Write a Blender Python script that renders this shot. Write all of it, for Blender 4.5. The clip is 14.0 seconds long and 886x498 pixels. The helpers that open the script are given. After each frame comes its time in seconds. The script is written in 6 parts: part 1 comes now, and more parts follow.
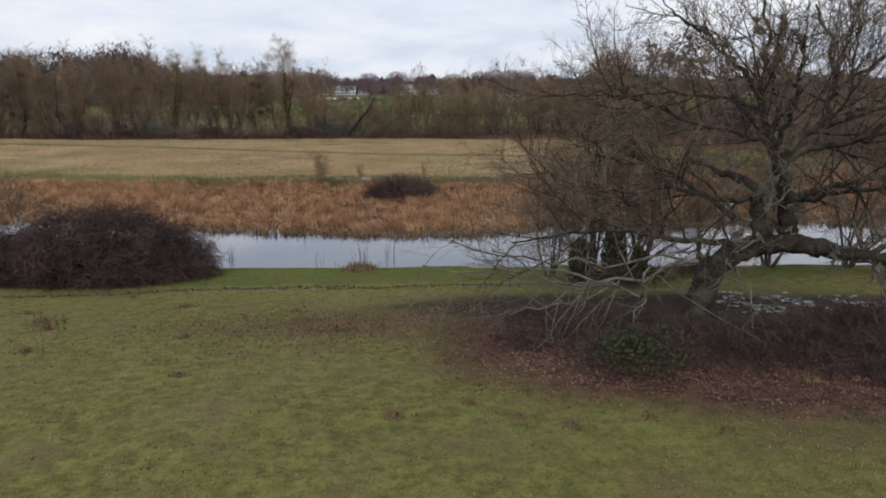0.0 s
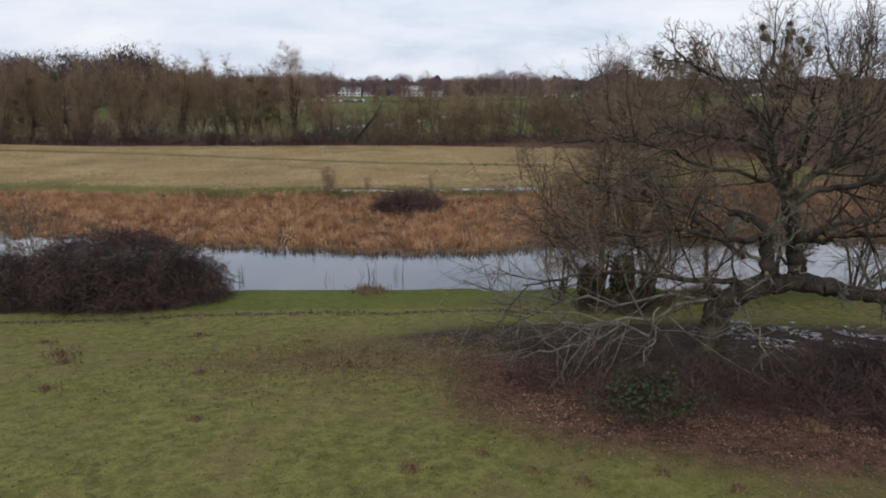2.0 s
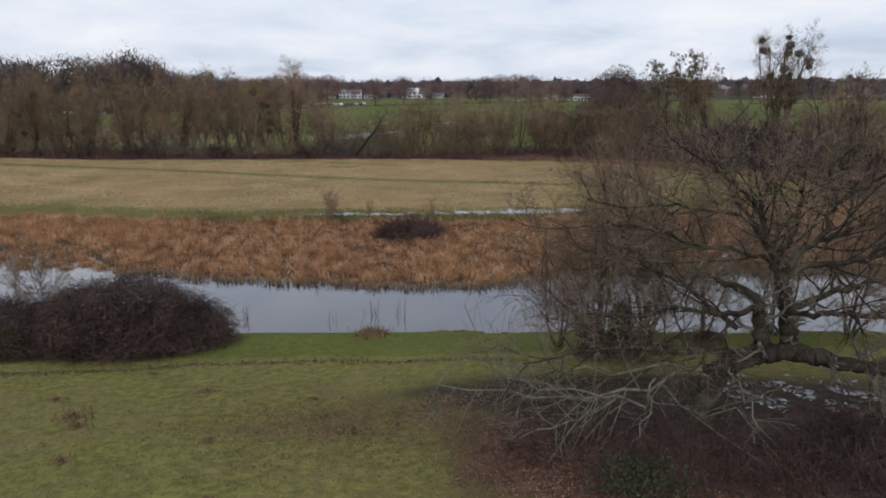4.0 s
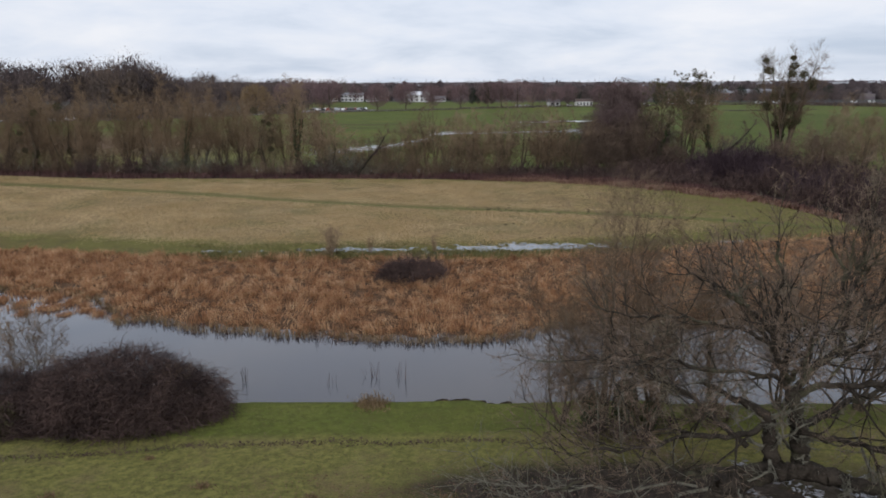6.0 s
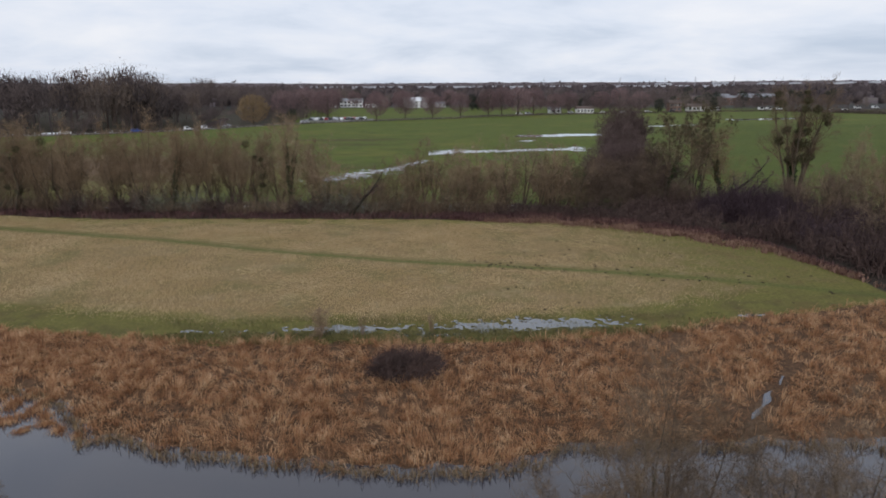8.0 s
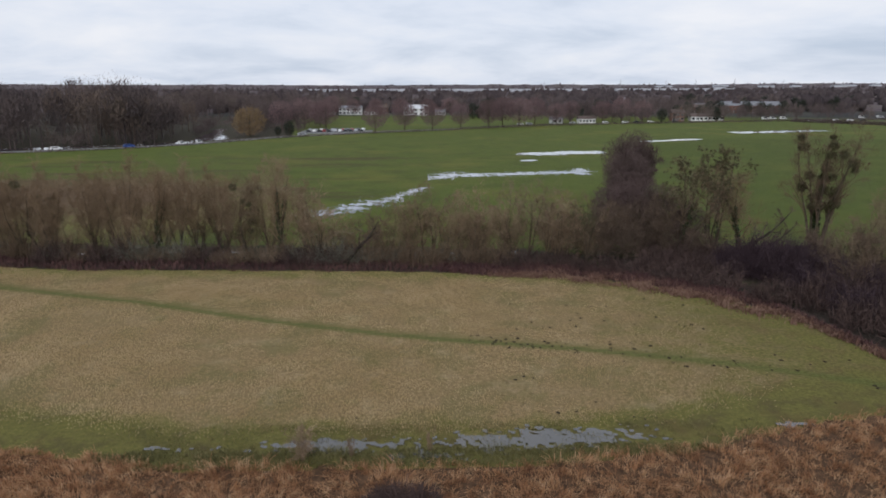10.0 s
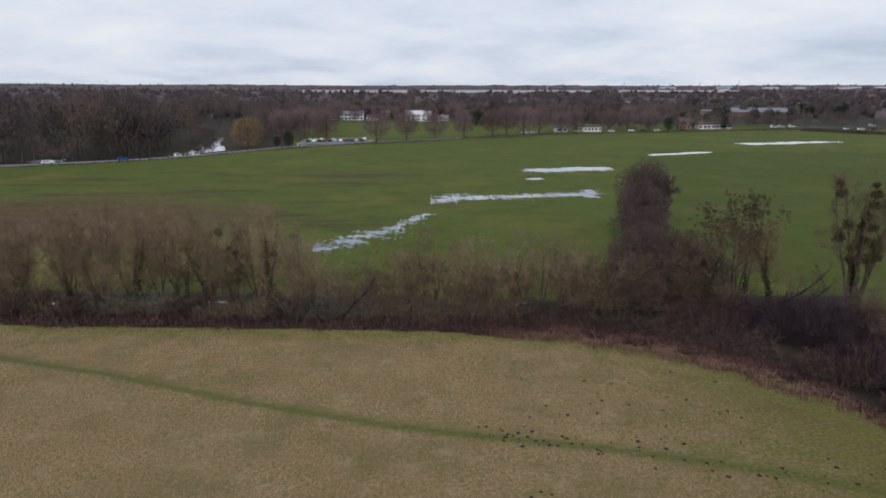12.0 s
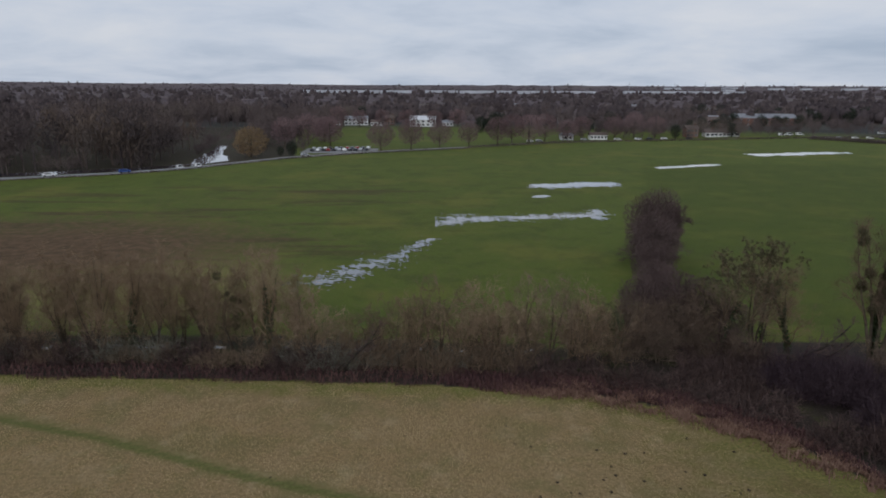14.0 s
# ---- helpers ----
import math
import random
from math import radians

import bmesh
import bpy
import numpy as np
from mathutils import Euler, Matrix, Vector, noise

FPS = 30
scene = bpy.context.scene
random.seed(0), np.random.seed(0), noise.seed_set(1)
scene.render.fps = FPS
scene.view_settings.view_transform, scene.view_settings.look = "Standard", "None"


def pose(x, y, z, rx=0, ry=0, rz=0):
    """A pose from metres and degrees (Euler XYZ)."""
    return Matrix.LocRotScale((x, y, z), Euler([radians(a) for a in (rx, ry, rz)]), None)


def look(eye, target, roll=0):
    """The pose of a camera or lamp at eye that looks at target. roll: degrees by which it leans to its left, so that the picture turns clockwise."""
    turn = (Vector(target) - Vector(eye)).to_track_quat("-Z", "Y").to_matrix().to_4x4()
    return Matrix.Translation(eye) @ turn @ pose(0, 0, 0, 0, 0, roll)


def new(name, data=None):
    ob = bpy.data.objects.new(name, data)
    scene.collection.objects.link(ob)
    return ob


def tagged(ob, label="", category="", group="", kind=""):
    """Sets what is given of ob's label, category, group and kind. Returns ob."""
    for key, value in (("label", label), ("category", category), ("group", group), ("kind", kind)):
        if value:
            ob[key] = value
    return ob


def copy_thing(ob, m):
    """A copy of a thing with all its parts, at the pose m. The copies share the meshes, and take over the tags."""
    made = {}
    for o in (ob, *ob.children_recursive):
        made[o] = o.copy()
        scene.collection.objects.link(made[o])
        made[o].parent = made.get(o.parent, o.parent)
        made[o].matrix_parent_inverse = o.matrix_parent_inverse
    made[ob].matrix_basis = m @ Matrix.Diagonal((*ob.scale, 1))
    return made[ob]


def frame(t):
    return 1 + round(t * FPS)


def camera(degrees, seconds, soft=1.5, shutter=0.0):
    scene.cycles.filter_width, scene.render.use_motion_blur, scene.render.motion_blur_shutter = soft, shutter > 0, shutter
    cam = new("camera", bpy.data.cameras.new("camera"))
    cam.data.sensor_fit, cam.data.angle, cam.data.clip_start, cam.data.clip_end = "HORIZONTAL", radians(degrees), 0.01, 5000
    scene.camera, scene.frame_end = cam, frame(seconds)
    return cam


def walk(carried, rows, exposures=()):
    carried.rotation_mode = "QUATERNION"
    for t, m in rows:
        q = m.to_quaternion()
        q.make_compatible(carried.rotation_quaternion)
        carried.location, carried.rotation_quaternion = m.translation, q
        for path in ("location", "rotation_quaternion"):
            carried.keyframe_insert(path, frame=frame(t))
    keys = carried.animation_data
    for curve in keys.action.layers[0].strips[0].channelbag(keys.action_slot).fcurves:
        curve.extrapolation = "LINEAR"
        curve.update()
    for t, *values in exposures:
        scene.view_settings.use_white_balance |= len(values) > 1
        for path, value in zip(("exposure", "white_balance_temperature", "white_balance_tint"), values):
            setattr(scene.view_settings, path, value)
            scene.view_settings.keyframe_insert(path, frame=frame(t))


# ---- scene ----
cam = camera(67.0, 14.0, soft=1.8)
PATH = [
    (0, (-0.266, 1.374, 7.449), (-0.193, 3.316, 6.975), -0.3),
    (0.5, (-0.306, 1.473, 7.534), (-0.24, 3.414, 7.06), -0.2),
    (1, (-0.343, 1.469, 7.733), (-0.281, 3.412, 7.259), -0.2),
    (1.5, (-0.403, 1.429, 8.076), (-0.343, 3.371, 7.603), -0.2),
    (2, (-0.454, 1.403, 8.438), (-0.394, 3.345, 7.965), -0.2),
    (2.5, (-0.491, 1.345, 8.831), (-0.431, 3.287, 8.357), -0.3),
    (3, (-0.514, 1.327, 9.277), (-0.454, 3.269, 8.804), -0.3),
    (5.5, (-0.4, 1.788, 12.424), (-0.349, 3.73, 11.949), -0.2),
    (6, (-0.441, 2.514, 13.141), (-0.388, 4.456, 12.668), -0.1),
    (6.5, (-0.407, 3.487, 14.033), (-0.355, 5.43, 13.562), -0.2),
    (7, (-0.373, 4.798, 15.322), (-0.321, 6.74, 14.849), -0.1),
    (7.5, (-0.273, 6.222, 16.685), (-0.22, 8.165, 16.211), -0.2),
    (8, (-0.083, 7.796, 18.081), (-0.031, 9.738, 17.607), -0.2),
    (10.5, (0.105, 17.663, 24.582), (0.158, 19.607, 24.111), 0.0),
    (11, (0.16, 20.005, 25.693), (0.211, 21.948, 25.222), 0.1),
    (11.5, (0.216, 22.318, 26.895), (0.264, 24.261, 26.425), 0.1),
    (12, (0.128, 24.508, 28.206), (0.175, 26.451, 27.734), 0.1),
    (12.5, (0.234, 26.468, 29.512), (0.278, 28.41, 29.04), 0.2),
    (13, (0.171, 27.775, 30.877), (0.211, 29.718, 30.404), 0.2),
    (13.5, (-0.112, 28.475, 32.183), (-0.072, 30.417, 31.708), 0.2),
    (14, (-0.049, 28.866, 33.22), (-0.013, 30.809, 32.745), 0.3),
]
walk(cam, [(t, look(eye, target, roll)) for t, eye, target, roll in PATH],
     exposures=[(0, 0.02, 6400, 15), (8, -0.05, 6350, 15), (10.5, -0.08, 6350, 15), (12, -0.14, 6300, 15), (13, -0.20, 6250, 15), (14, -0.48, 6150, 14)])

# ---------------------------------------------------------------- world and light
world = bpy.data.worlds.new("overcast_sky")
scene.world = world
world.use_nodes = True
wn, wl = world.node_tree.nodes, world.node_tree.links
wn.clear()


def wnode(kind, **values):
    n = wn.new(kind)
    for key, value in values.items():
        n.inputs[key].default_value = value
    return n


SUN_EL, SUN_ROT = radians(28), radians(196)
sky = wn.new("ShaderNodeTexSky")
sky.sky_type, sky.sun_disc, sky.sun_elevation, sky.sun_rotation = "NISHITA", False, SUN_EL, SUN_ROT
sky_dim = wn.new("ShaderNodeVectorMath")
sky_dim.operation = "SCALE"
sky_dim.inputs["Scale"].default_value = 0.10
wl.new(sky.outputs["Color"], sky_dim.inputs[0])
co = wn.new("ShaderNodeTexCoord")
sep = wn.new("ShaderNodeSeparateXYZ")
wl.new(co.outputs["Generated"], sep.inputs[0])
# the cloud sheet: directions spread on a flat layer, so that clouds crowd together towards the horizon
up = wn.new("ShaderNodeMath")
up.operation = "MAXIMUM"
up.inputs[1].default_value = 0.0
wl.new(sep.outputs["Z"], up.inputs[0])
up2 = wn.new("ShaderNodeMath")
up2.operation = "ADD"
up2.inputs[1].default_value = 0.20
wl.new(up.outputs[0], up2.inputs[0])
flat = wn.new("ShaderNodeVectorMath")
flat.operation = "DIVIDE"
wl.new(co.outputs["Generated"], flat.inputs[0])
comb = wn.new("ShaderNodeCombineXYZ")
comb.inputs["Z"].default_value = 1.0
wl.new(up2.outputs[0], comb.inputs["X"])
wl.new(up2.outputs[0], comb.inputs["Y"])
wl.new(comb.outputs[0], flat.inputs[1])
clouds = wnode("ShaderNodeTexNoise", Scale=1.05, Detail=7.0, Roughness=0.56, Distortion=0.25)
wl.new(flat.outputs[0], clouds.inputs["Vector"])
ramp = wn.new("ShaderNodeValToRGB")
ramp.color_ramp.elements[0].position, ramp.color_ramp.elements[0].color = 0.30, (0.58, 0.68, 0.79, 1)
ramp.color_ramp.elements[1].position, ramp.color_ramp.elements[1].color = 0.68, (0.95, 0.985, 1.0, 1)
mid = ramp.color_ramp.elements.new(0.50)
mid.color = (0.80, 0.875, 0.95, 1)
wl.new(clouds.outputs["Fac"], ramp.inputs["Fac"])
mixsky = wn.new("ShaderNodeMix")
mixsky.data_type = "RGBA"
mixsky.inputs["Factor"].default_value = 0.94
wl.new(sky_dim.outputs[0], mixsky.inputs["A"])
wl.new(ramp.outputs["Color"], mixsky.inputs["B"])
bg = wnode("ShaderNodeBackground", Strength=0.95)
wl.new(mixsky.outputs["Result"], bg.inputs["Color"])
wout = wn.new("ShaderNodeOutputWorld")
wl.new(bg.outputs[0], wout.inputs["Surface"])

sun_data = bpy.data.lights.new("sun", "SUN")
sun_data.energy, sun_data.angle, sun_data.color = 1.15, radians(25), (1.0, 0.98, 0.95)
sun = new("sun", sun_data)
SUN_AT = Vector((math.sin(SUN_ROT) * math.cos(SUN_EL), math.cos(SUN_ROT) * math.cos(SUN_EL), math.sin(SUN_EL))) * 100
sun.matrix_world = look(SUN_AT, (0, 0, 0))

# ---------------------------------------------------------------- materials


def nodes_of(name):
    m = bpy.data.materials.new(name)
    m.use_nodes = True
    nt = m.node_tree
    return m, nt, nt.nodes["Principled BSDF"]


def add(nt, kind, links=(), **values):
    n = nt.nodes.new(kind)
    for key, value in values.items():
        n.inputs[key].default_value = value
    for key, socket in links:
        nt.links.new(socket, n.inputs[key])
    return n


def mix(nt, fac, a, b, blend="MIX"):
    n = nt.nodes.new("ShaderNodeMix")
    n.data_type, n.blend_type = "RGBA", blend
    for key, v in (("Factor", fac), ("A", a), ("B", b)):
        sock = n.inputs[key] if key == "Factor" else [s for s in n.inputs if s.name == key and s.type == "RGBA"][0]
        if isinstance(v, bpy.types.NodeSocket):
            nt.links.new(v, sock)
        elif key == "Factor":
            sock.default_value = v
        else:
            sock.default_value = (*v, 1)
    return [s for s in n.outputs if s.type == "RGBA"][0]


def calc(nt, op, a, b=None, c=None, clamp=False):
    n = nt.nodes.new("ShaderNodeMath")
    n.operation, n.use_clamp = op, clamp
    for i, v in enumerate((a, b, c)):
        if isinstance(v, bpy.types.NodeSocket):
            nt.links.new(v, n.inputs[i])
        elif v is not None:
            n.inputs[i].default_value = v
    return n.outputs[0]


def span(nt, value, lo, hi):
    n = add(nt, "ShaderNodeMapRange", **{"From Min": lo, "From Max": hi})
    n.interpolation_type = "SMOOTHSTEP"
    nt.links.new(value, n.inputs["Value"])
    return n.outputs[0]


def grain(nt, coords, scale, detail=4.0, rough=0.6):
    return add(nt, "ShaderNodeTexNoise", [("Vector", coords)], Scale=scale, Detail=detail, Roughness=rough).outputs["Fac"]


def surface(name, dark, light, scale=3.0, rough=0.85, bump=0.3, fine=30.0, third=None, spread=0.0, islands=False, metal=0.0):
    """A weathered surface: two colours mixed at two scales, with relief; spread: how far copies or pieces differ in brightness."""
    m, nt, p = nodes_of(name)
    c = nt.nodes.new("ShaderNodeTexCoord").outputs["Object"]
    big, small = grain(nt, c, scale), grain(nt, c, fine, 5.0)
    both = calc(nt, "ADD", calc(nt, "MULTIPLY", big, 0.6), calc(nt, "MULTIPLY", small, 0.4))
    col = mix(nt, span(nt, both, 0.36, 0.64), dark, light)
    if third:
        col = mix(nt, span(nt, grain(nt, c, scale * 0.37), 0.52, 0.68), col, third)
    if spread:
        if islands:
            rnd = nt.nodes.new("ShaderNodeNewGeometry").outputs["Random Per Island"]
        else:
            rnd = nt.nodes.new("ShaderNodeObjectInfo").outputs["Random"]
        hsv = add(nt, "ShaderNodeHueSaturation", [("Color", col)])
        nt.links.new(calc(nt, "MULTIPLY_ADD", rnd, spread, 1 - spread / 2), hsv.inputs["Value"])
        nt.links.new(calc(nt, "MULTIPLY_ADD", rnd, -0.25 * spread, 1.12 * 1.0), hsv.inputs["Saturation"])
        col = hsv.outputs["Color"]
    nt.links.new(col, p.inputs["Base Color"])
    p.inputs["Roughness"].default_value, p.inputs["Metallic"].default_value = rough, metal
    p.inputs["Specular IOR Level"].default_value = 0.12 if rough > 0.75 else 0.5
    if bump:
        b = add(nt, "ShaderNodeBump", [("Height", both)], Strength=bump, Distance=0.05)
        nt.links.new(b.outputs[0], p.inputs["Normal"])
    return m


def blades(name, tones, rough=0.8, patch=0.35, own=0.6, glow_through=0.0):
    """Blades and leaves: each piece takes its own tone; whole patches differ too."""
    m, nt, p = nodes_of(name)
    rnd = nt.nodes.new("ShaderNodeNewGeometry").outputs["Random Per Island"]
    c = nt.nodes.new("ShaderNodeTexCoord").outputs["Object"]
    f = calc(nt, "ADD", calc(nt, "MULTIPLY", rnd, own), calc(nt, "MULTIPLY", span(nt, grain(nt, c, patch), 0.3, 0.7), 1 - own))
    r = nt.nodes.new("ShaderNodeValToRGB")
    while len(r.color_ramp.elements) < len(tones):
        r.color_ramp.elements.new(0.5)
    for i, tone in enumerate(tones):
        e = r.color_ramp.elements[i]
        e.position, e.color = i / (len(tones) - 1) * 0.9 + 0.05, (*tone, 1)
    nt.links.new(f, r.inputs["Fac"])
    nt.links.new(r.outputs["Color"], p.inputs["Base Color"])
    p.inputs["Roughness"].default_value = rough
    p.inputs["Specular IOR Level"].default_value = 0.25
    if glow_through:
        # thin dry blades let part of the daylight through
        t = add(nt, "ShaderNodeBsdfTranslucent", [("Color", r.outputs["Color"])])
        both = add(nt, "ShaderNodeMixShader", Fac=glow_through)
        nt.links.new(p.outputs[0], both.inputs[1])
        nt.links.new(t.outputs[0], both.inputs[2])
        nt.links.new(both.outputs[0], nt.nodes["Material Output"].inputs["Surface"])
    return m


def water_surface(name, tint, wave, strength):
    m, nt, p = nodes_of(name)
    c = nt.nodes.new("ShaderNodeTexCoord").outputs["Object"]
    p.inputs["Base Color"].default_value = (*tint, 1)
    p.inputs["Roughness"].default_value = 0.03
    p.inputs["IOR"].default_value = 1.45
    p.inputs["Specular IOR Level"].default_value = 0.5
    p.inputs["Coat Weight"].default_value, p.inputs["Coat Roughness"].default_value, p.inputs["Coat IOR"].default_value = 0.9, 0.02, 1.33
    h = calc(nt, "ADD", grain(nt, c, wave), calc(nt, "MULTIPLY", grain(nt, c, wave * 0.22), 0.8))
    b = add(nt, "ShaderNodeBump", [("Height", h)], Strength=strength, Distance=0.02)
    nt.links.new(b.outputs[0], p.inputs["Normal"])
    return m


BARK = surface("oak_bark", (0.016, 0.013, 0.010), (0.066, 0.054, 0.042), 2.6, 0.9, 1.0, 17, third=(0.092, 0.088, 0.054))
TWIG_OAK = surface("oak_twig", (0.098, 0.069, 0.052), (0.230, 0.170, 0.125), 1.5, 0.85, 0.0, 9, third=(0.18, 0.16, 0.11))
PALE_BARK = surface("lichen_bark", (0.085, 0.078, 0.058), (0.22, 0.21, 0.165), 4, 0.9, 0.4, 20)
BARK_GREY = surface("grey_bark", (0.045, 0.036, 0.028), (0.11, 0.09, 0.065), 1.2, 0.9, 0.4, 8, third=(0.09, 0.10, 0.05), spread=0.3)
TWIG_WILLOW = surface("willow_twig", (0.155, 0.110, 0.073), (0.295, 0.218, 0.148), 0.5, 0.8, 0.0, 4, spread=0.35)
TWIG_BROWN = surface("hedge_twig", (0.100, 0.073, 0.051), (0.212, 0.156, 0.109), 0.5, 0.85, 0.0, 4, spread=0.4)
TWIG_ALDER = surface("alder_twig", (0.066, 0.047, 0.045), (0.140, 0.102, 0.094), 0.5, 0.85, 0.0, 4, spread=0.3)
TWIG_SALLOW = surface("sallow_twig", (0.080, 0.060, 0.046), (0.165, 0.122, 0.092), 0.5, 0.85, 0.0, 4, spread=0.3)
TWIG_DARK = surface("thorn_twig", (0.050, 0.035, 0.032), (0.118, 0.082, 0.072), 0.6, 0.85, 0.0, 5, spread=0.3)
TWIG_RED = surface("bramble_cane", (0.026, 0.018, 0.017), (0.112, 0.074, 0.063), 0.8, 0.8, 0.0, 6)
TWIG_GOLD = surface("gold_willow_twig", (0.165, 0.114, 0.064), (0.27, 0.190, 0.108), 0.4, 0.85, 0.0, 4)
FAR_WOOD = surface("far_wood_twig", (0.077, 0.060, 0.058), (0.152, 0.118, 0.109), 0.030, 0.95, 0.0, 0.9, third=(0.165, 0.135, 0.108))
DARK_WOOD = surface("dark_wood_twig", (0.048, 0.038, 0.040), (0.098, 0.078, 0.075), 0.030, 0.95, 0.0, 0.9)
PALE_WOOD = surface("pale_wood_twig", (0.095, 0.071, 0.058), (0.175, 0.132, 0.104), 0.030, 0.95, 0.0, 0.9)
TWIG_PARK = surface("park_tree_twig", (0.130, 0.088, 0.092), (0.235, 0.165, 0.162), 0.3, 0.9, 0.0, 3, spread=0.35)
THORN = surface("dark_thorn_twig", (0.040, 0.028, 0.034), (0.090, 0.064, 0.070), 0.6, 0.9, 0.0, 5, spread=0.2)
DEAD_BAND = blades("dead_fringe_blade", [(0.11, 0.057, 0.043), (0.195, 0.110, 0.078), (0.28, 0.18, 0.125)], 0.85, patch=0.3)
IVY = blades("ivy_leaf", [(0.018, 0.028, 0.010), (0.035, 0.05, 0.016), (0.05, 0.062, 0.022)], 0.55)
IVY_PALE = blades("pale_ivy_leaf", [(0.035, 0.044, 0.016), (0.065, 0.075, 0.028), (0.095, 0.095, 0.042)], 0.6)
CONIFER = blades("conifer_needle", [(0.010, 0.016, 0.010), (0.022, 0.032, 0.018), (0.03, 0.04, 0.022)], 0.8)
MISTLETOE = blades("mistletoe_leaf", [(0.04, 0.035, 0.018), (0.07, 0.065, 0.028), (0.10, 0.09, 0.04)], 0.7)
REED = blades("reed_blade", [(0.160, 0.073, 0.037), (0.39, 0.202, 0.101), (0.55, 0.328, 0.178), (0.72, 0.51, 0.31)], 0.8, patch=0.9, own=0.42, glow_through=0.42)
SEDGE = blades("sedge_blade", [(0.08, 0.054, 0.025), (0.18, 0.118, 0.060), (0.28, 0.20, 0.11)], 0.8)
RUST_SCRUB = blades("rust_scrub_blade", [(0.045, 0.022, 0.024), (0.088, 0.042, 0.040), (0.14, 0.076, 0.062)], 0.85, patch=0.12)
LAWN_BLADE = blades("lawn_blade", [(0.090, 0.098, 0.024), (0.160, 0.160, 0.044), (0.205, 0.185, 0.068), (0.245, 0.205, 0.105)], 0.75, patch=0.4)
MARSH_BLADE = blades("marsh_blade", [(0.075, 0.074, 0.025), (0.130, 0.120, 0.042), (0.21, 0.178, 0.08)], 0.8, patch=0.5)
DRY_BLADE = blades("dry_grass_blade", [(0.47, 0.340, 0.176), (0.57, 0.428, 0.240), (0.66, 0.512, 0.312)], 0.85, patch=0.12, own=0.24, glow_through=0.45)
LEAF = blades("fallen_leaf", [(0.05, 0.028, 0.02), (0.12, 0.062, 0.042), (0.18, 0.100, 0.068), (0.27, 0.18, 0.128)], 0.8, patch=0.6)
SOIL = surface("dark_soil", (0.018, 0.013, 0.009), (0.05, 0.038, 0.026), 6, 0.95, 0.6, 40)
WATER = water_surface("river_water", (0.024, 0.024, 0.036), 2.6, 0.012)
PUDDLE = water_surface("puddle_water", (0.060, 0.058, 0.054), 5.0, 0.015)
ASPHALT = surface("asphalt", (0.20, 0.20, 0.20), (0.28, 0.28, 0.275), 0.3, 0.9, 0.1, 6)
WHITE_WALL = surface("white_render", (0.68, 0.68, 0.66), (0.80, 0.80, 0.79), 0.4, 0.85, 0.05, 5, spread=0.1)
BRICK_WALL = surface("red_brick", (0.13, 0.075, 0.058), (0.20, 0.12, 0.095), 0.6, 0.9, 0.1, 8, spread=0.3)
ROOF_TILE = surface("roof_tile", (0.085, 0.066, 0.058), (0.15, 0.118, 0.105), 0.5, 0.85, 0.2, 6, spread=0.4)
SLATE = surface("slate_roof", (0.15, 0.155, 0.165), (0.24, 0.245, 0.26), 0.4, 0.7, 0.1, 6, spread=0.2)
METAL_ROOF = surface("sheet_roof", (0.55, 0.56, 0.58), (0.68, 0.69, 0.70), 0.2, 0.6, 0.05, 4)
FRAME_PAINT = surface("window_paint", (0.74, 0.74, 0.73), (0.82, 0.82, 0.81), 1, 0.5, 0.0, 6)
FENCE_WOOD = surface("fence_wood", (0.11, 0.09, 0.07), (0.22, 0.19, 0.15), 1, 0.9, 0.2, 8)
TYRE = surface("tyre_rubber", (0.015, 0.015, 0.015), (0.03, 0.03, 0.03), 2, 0.8, 0.0, 8)


def paint(name, tone):
    m, nt, p = nodes_of(name)
    c = nt.nodes.new("ShaderNodeTexCoord").outputs["Object"]
    col = mix(nt, span(nt, grain(nt, c, 1.5), 0.3, 0.8), tone, [v * 0.88 for v in tone])
    nt.links.new(col, p.inputs["Base Color"])
    p.inputs["Roughness"].default_value = 0.3
    p.inputs["Coat Weight"].default_value = 0.4
    return m


PAINTS = [paint("white_paint", (0.78, 0.78, 0.77)), paint("silver_paint", (0.42, 0.43, 0.45)), paint("dark_paint", (0.03, 0.032, 0.036)),
          paint("blue_paint", (0.03, 0.08, 0.30)), paint("red_paint", (0.25, 0.02, 0.02))]
GLASS, _nt, _p = nodes_of("window_glass")
_p.inputs["Base Color"].default_value, _p.inputs["Roughness"].default_value = (0.02, 0.025, 0.03, 1), 0.06


# ---------------------------------------------------------------- mesh helpers
def mesh_of(name, verts, faces, material, smooth=False):
    """A mesh from arrays of corners and four-sided faces."""
    me = bpy.data.meshes.new(name)
    verts, faces = np.asarray(verts, dtype=np.float32), np.asarray(faces, dtype=np.int32)
    k = faces.shape[1]
    me.vertices.add(len(verts))
    me.vertices.foreach_set("co", verts.ravel())
    me.loops.add(faces.size)
    me.loops.foreach_set("vertex_index", faces.ravel())
    me.polygons.add(len(faces))
    me.polygons.foreach_set("loop_start", np.arange(len(faces), dtype=np.int32) * k)
    me.update(calc_edges=True)
    if smooth:
        me.shade_smooth()
    me.materials.append(material)
    return me


def join(pieces):
    """Several (corners, faces) as one."""
    vs, fs, n = [], [], 0
    for v, f in pieces:
        vs.append(np.asarray(v).reshape(-1, 3))
        fs.append(np.asarray(f) + n)
        n += len(vs[-1])
    return np.concatenate(vs), np.concatenate(fs)


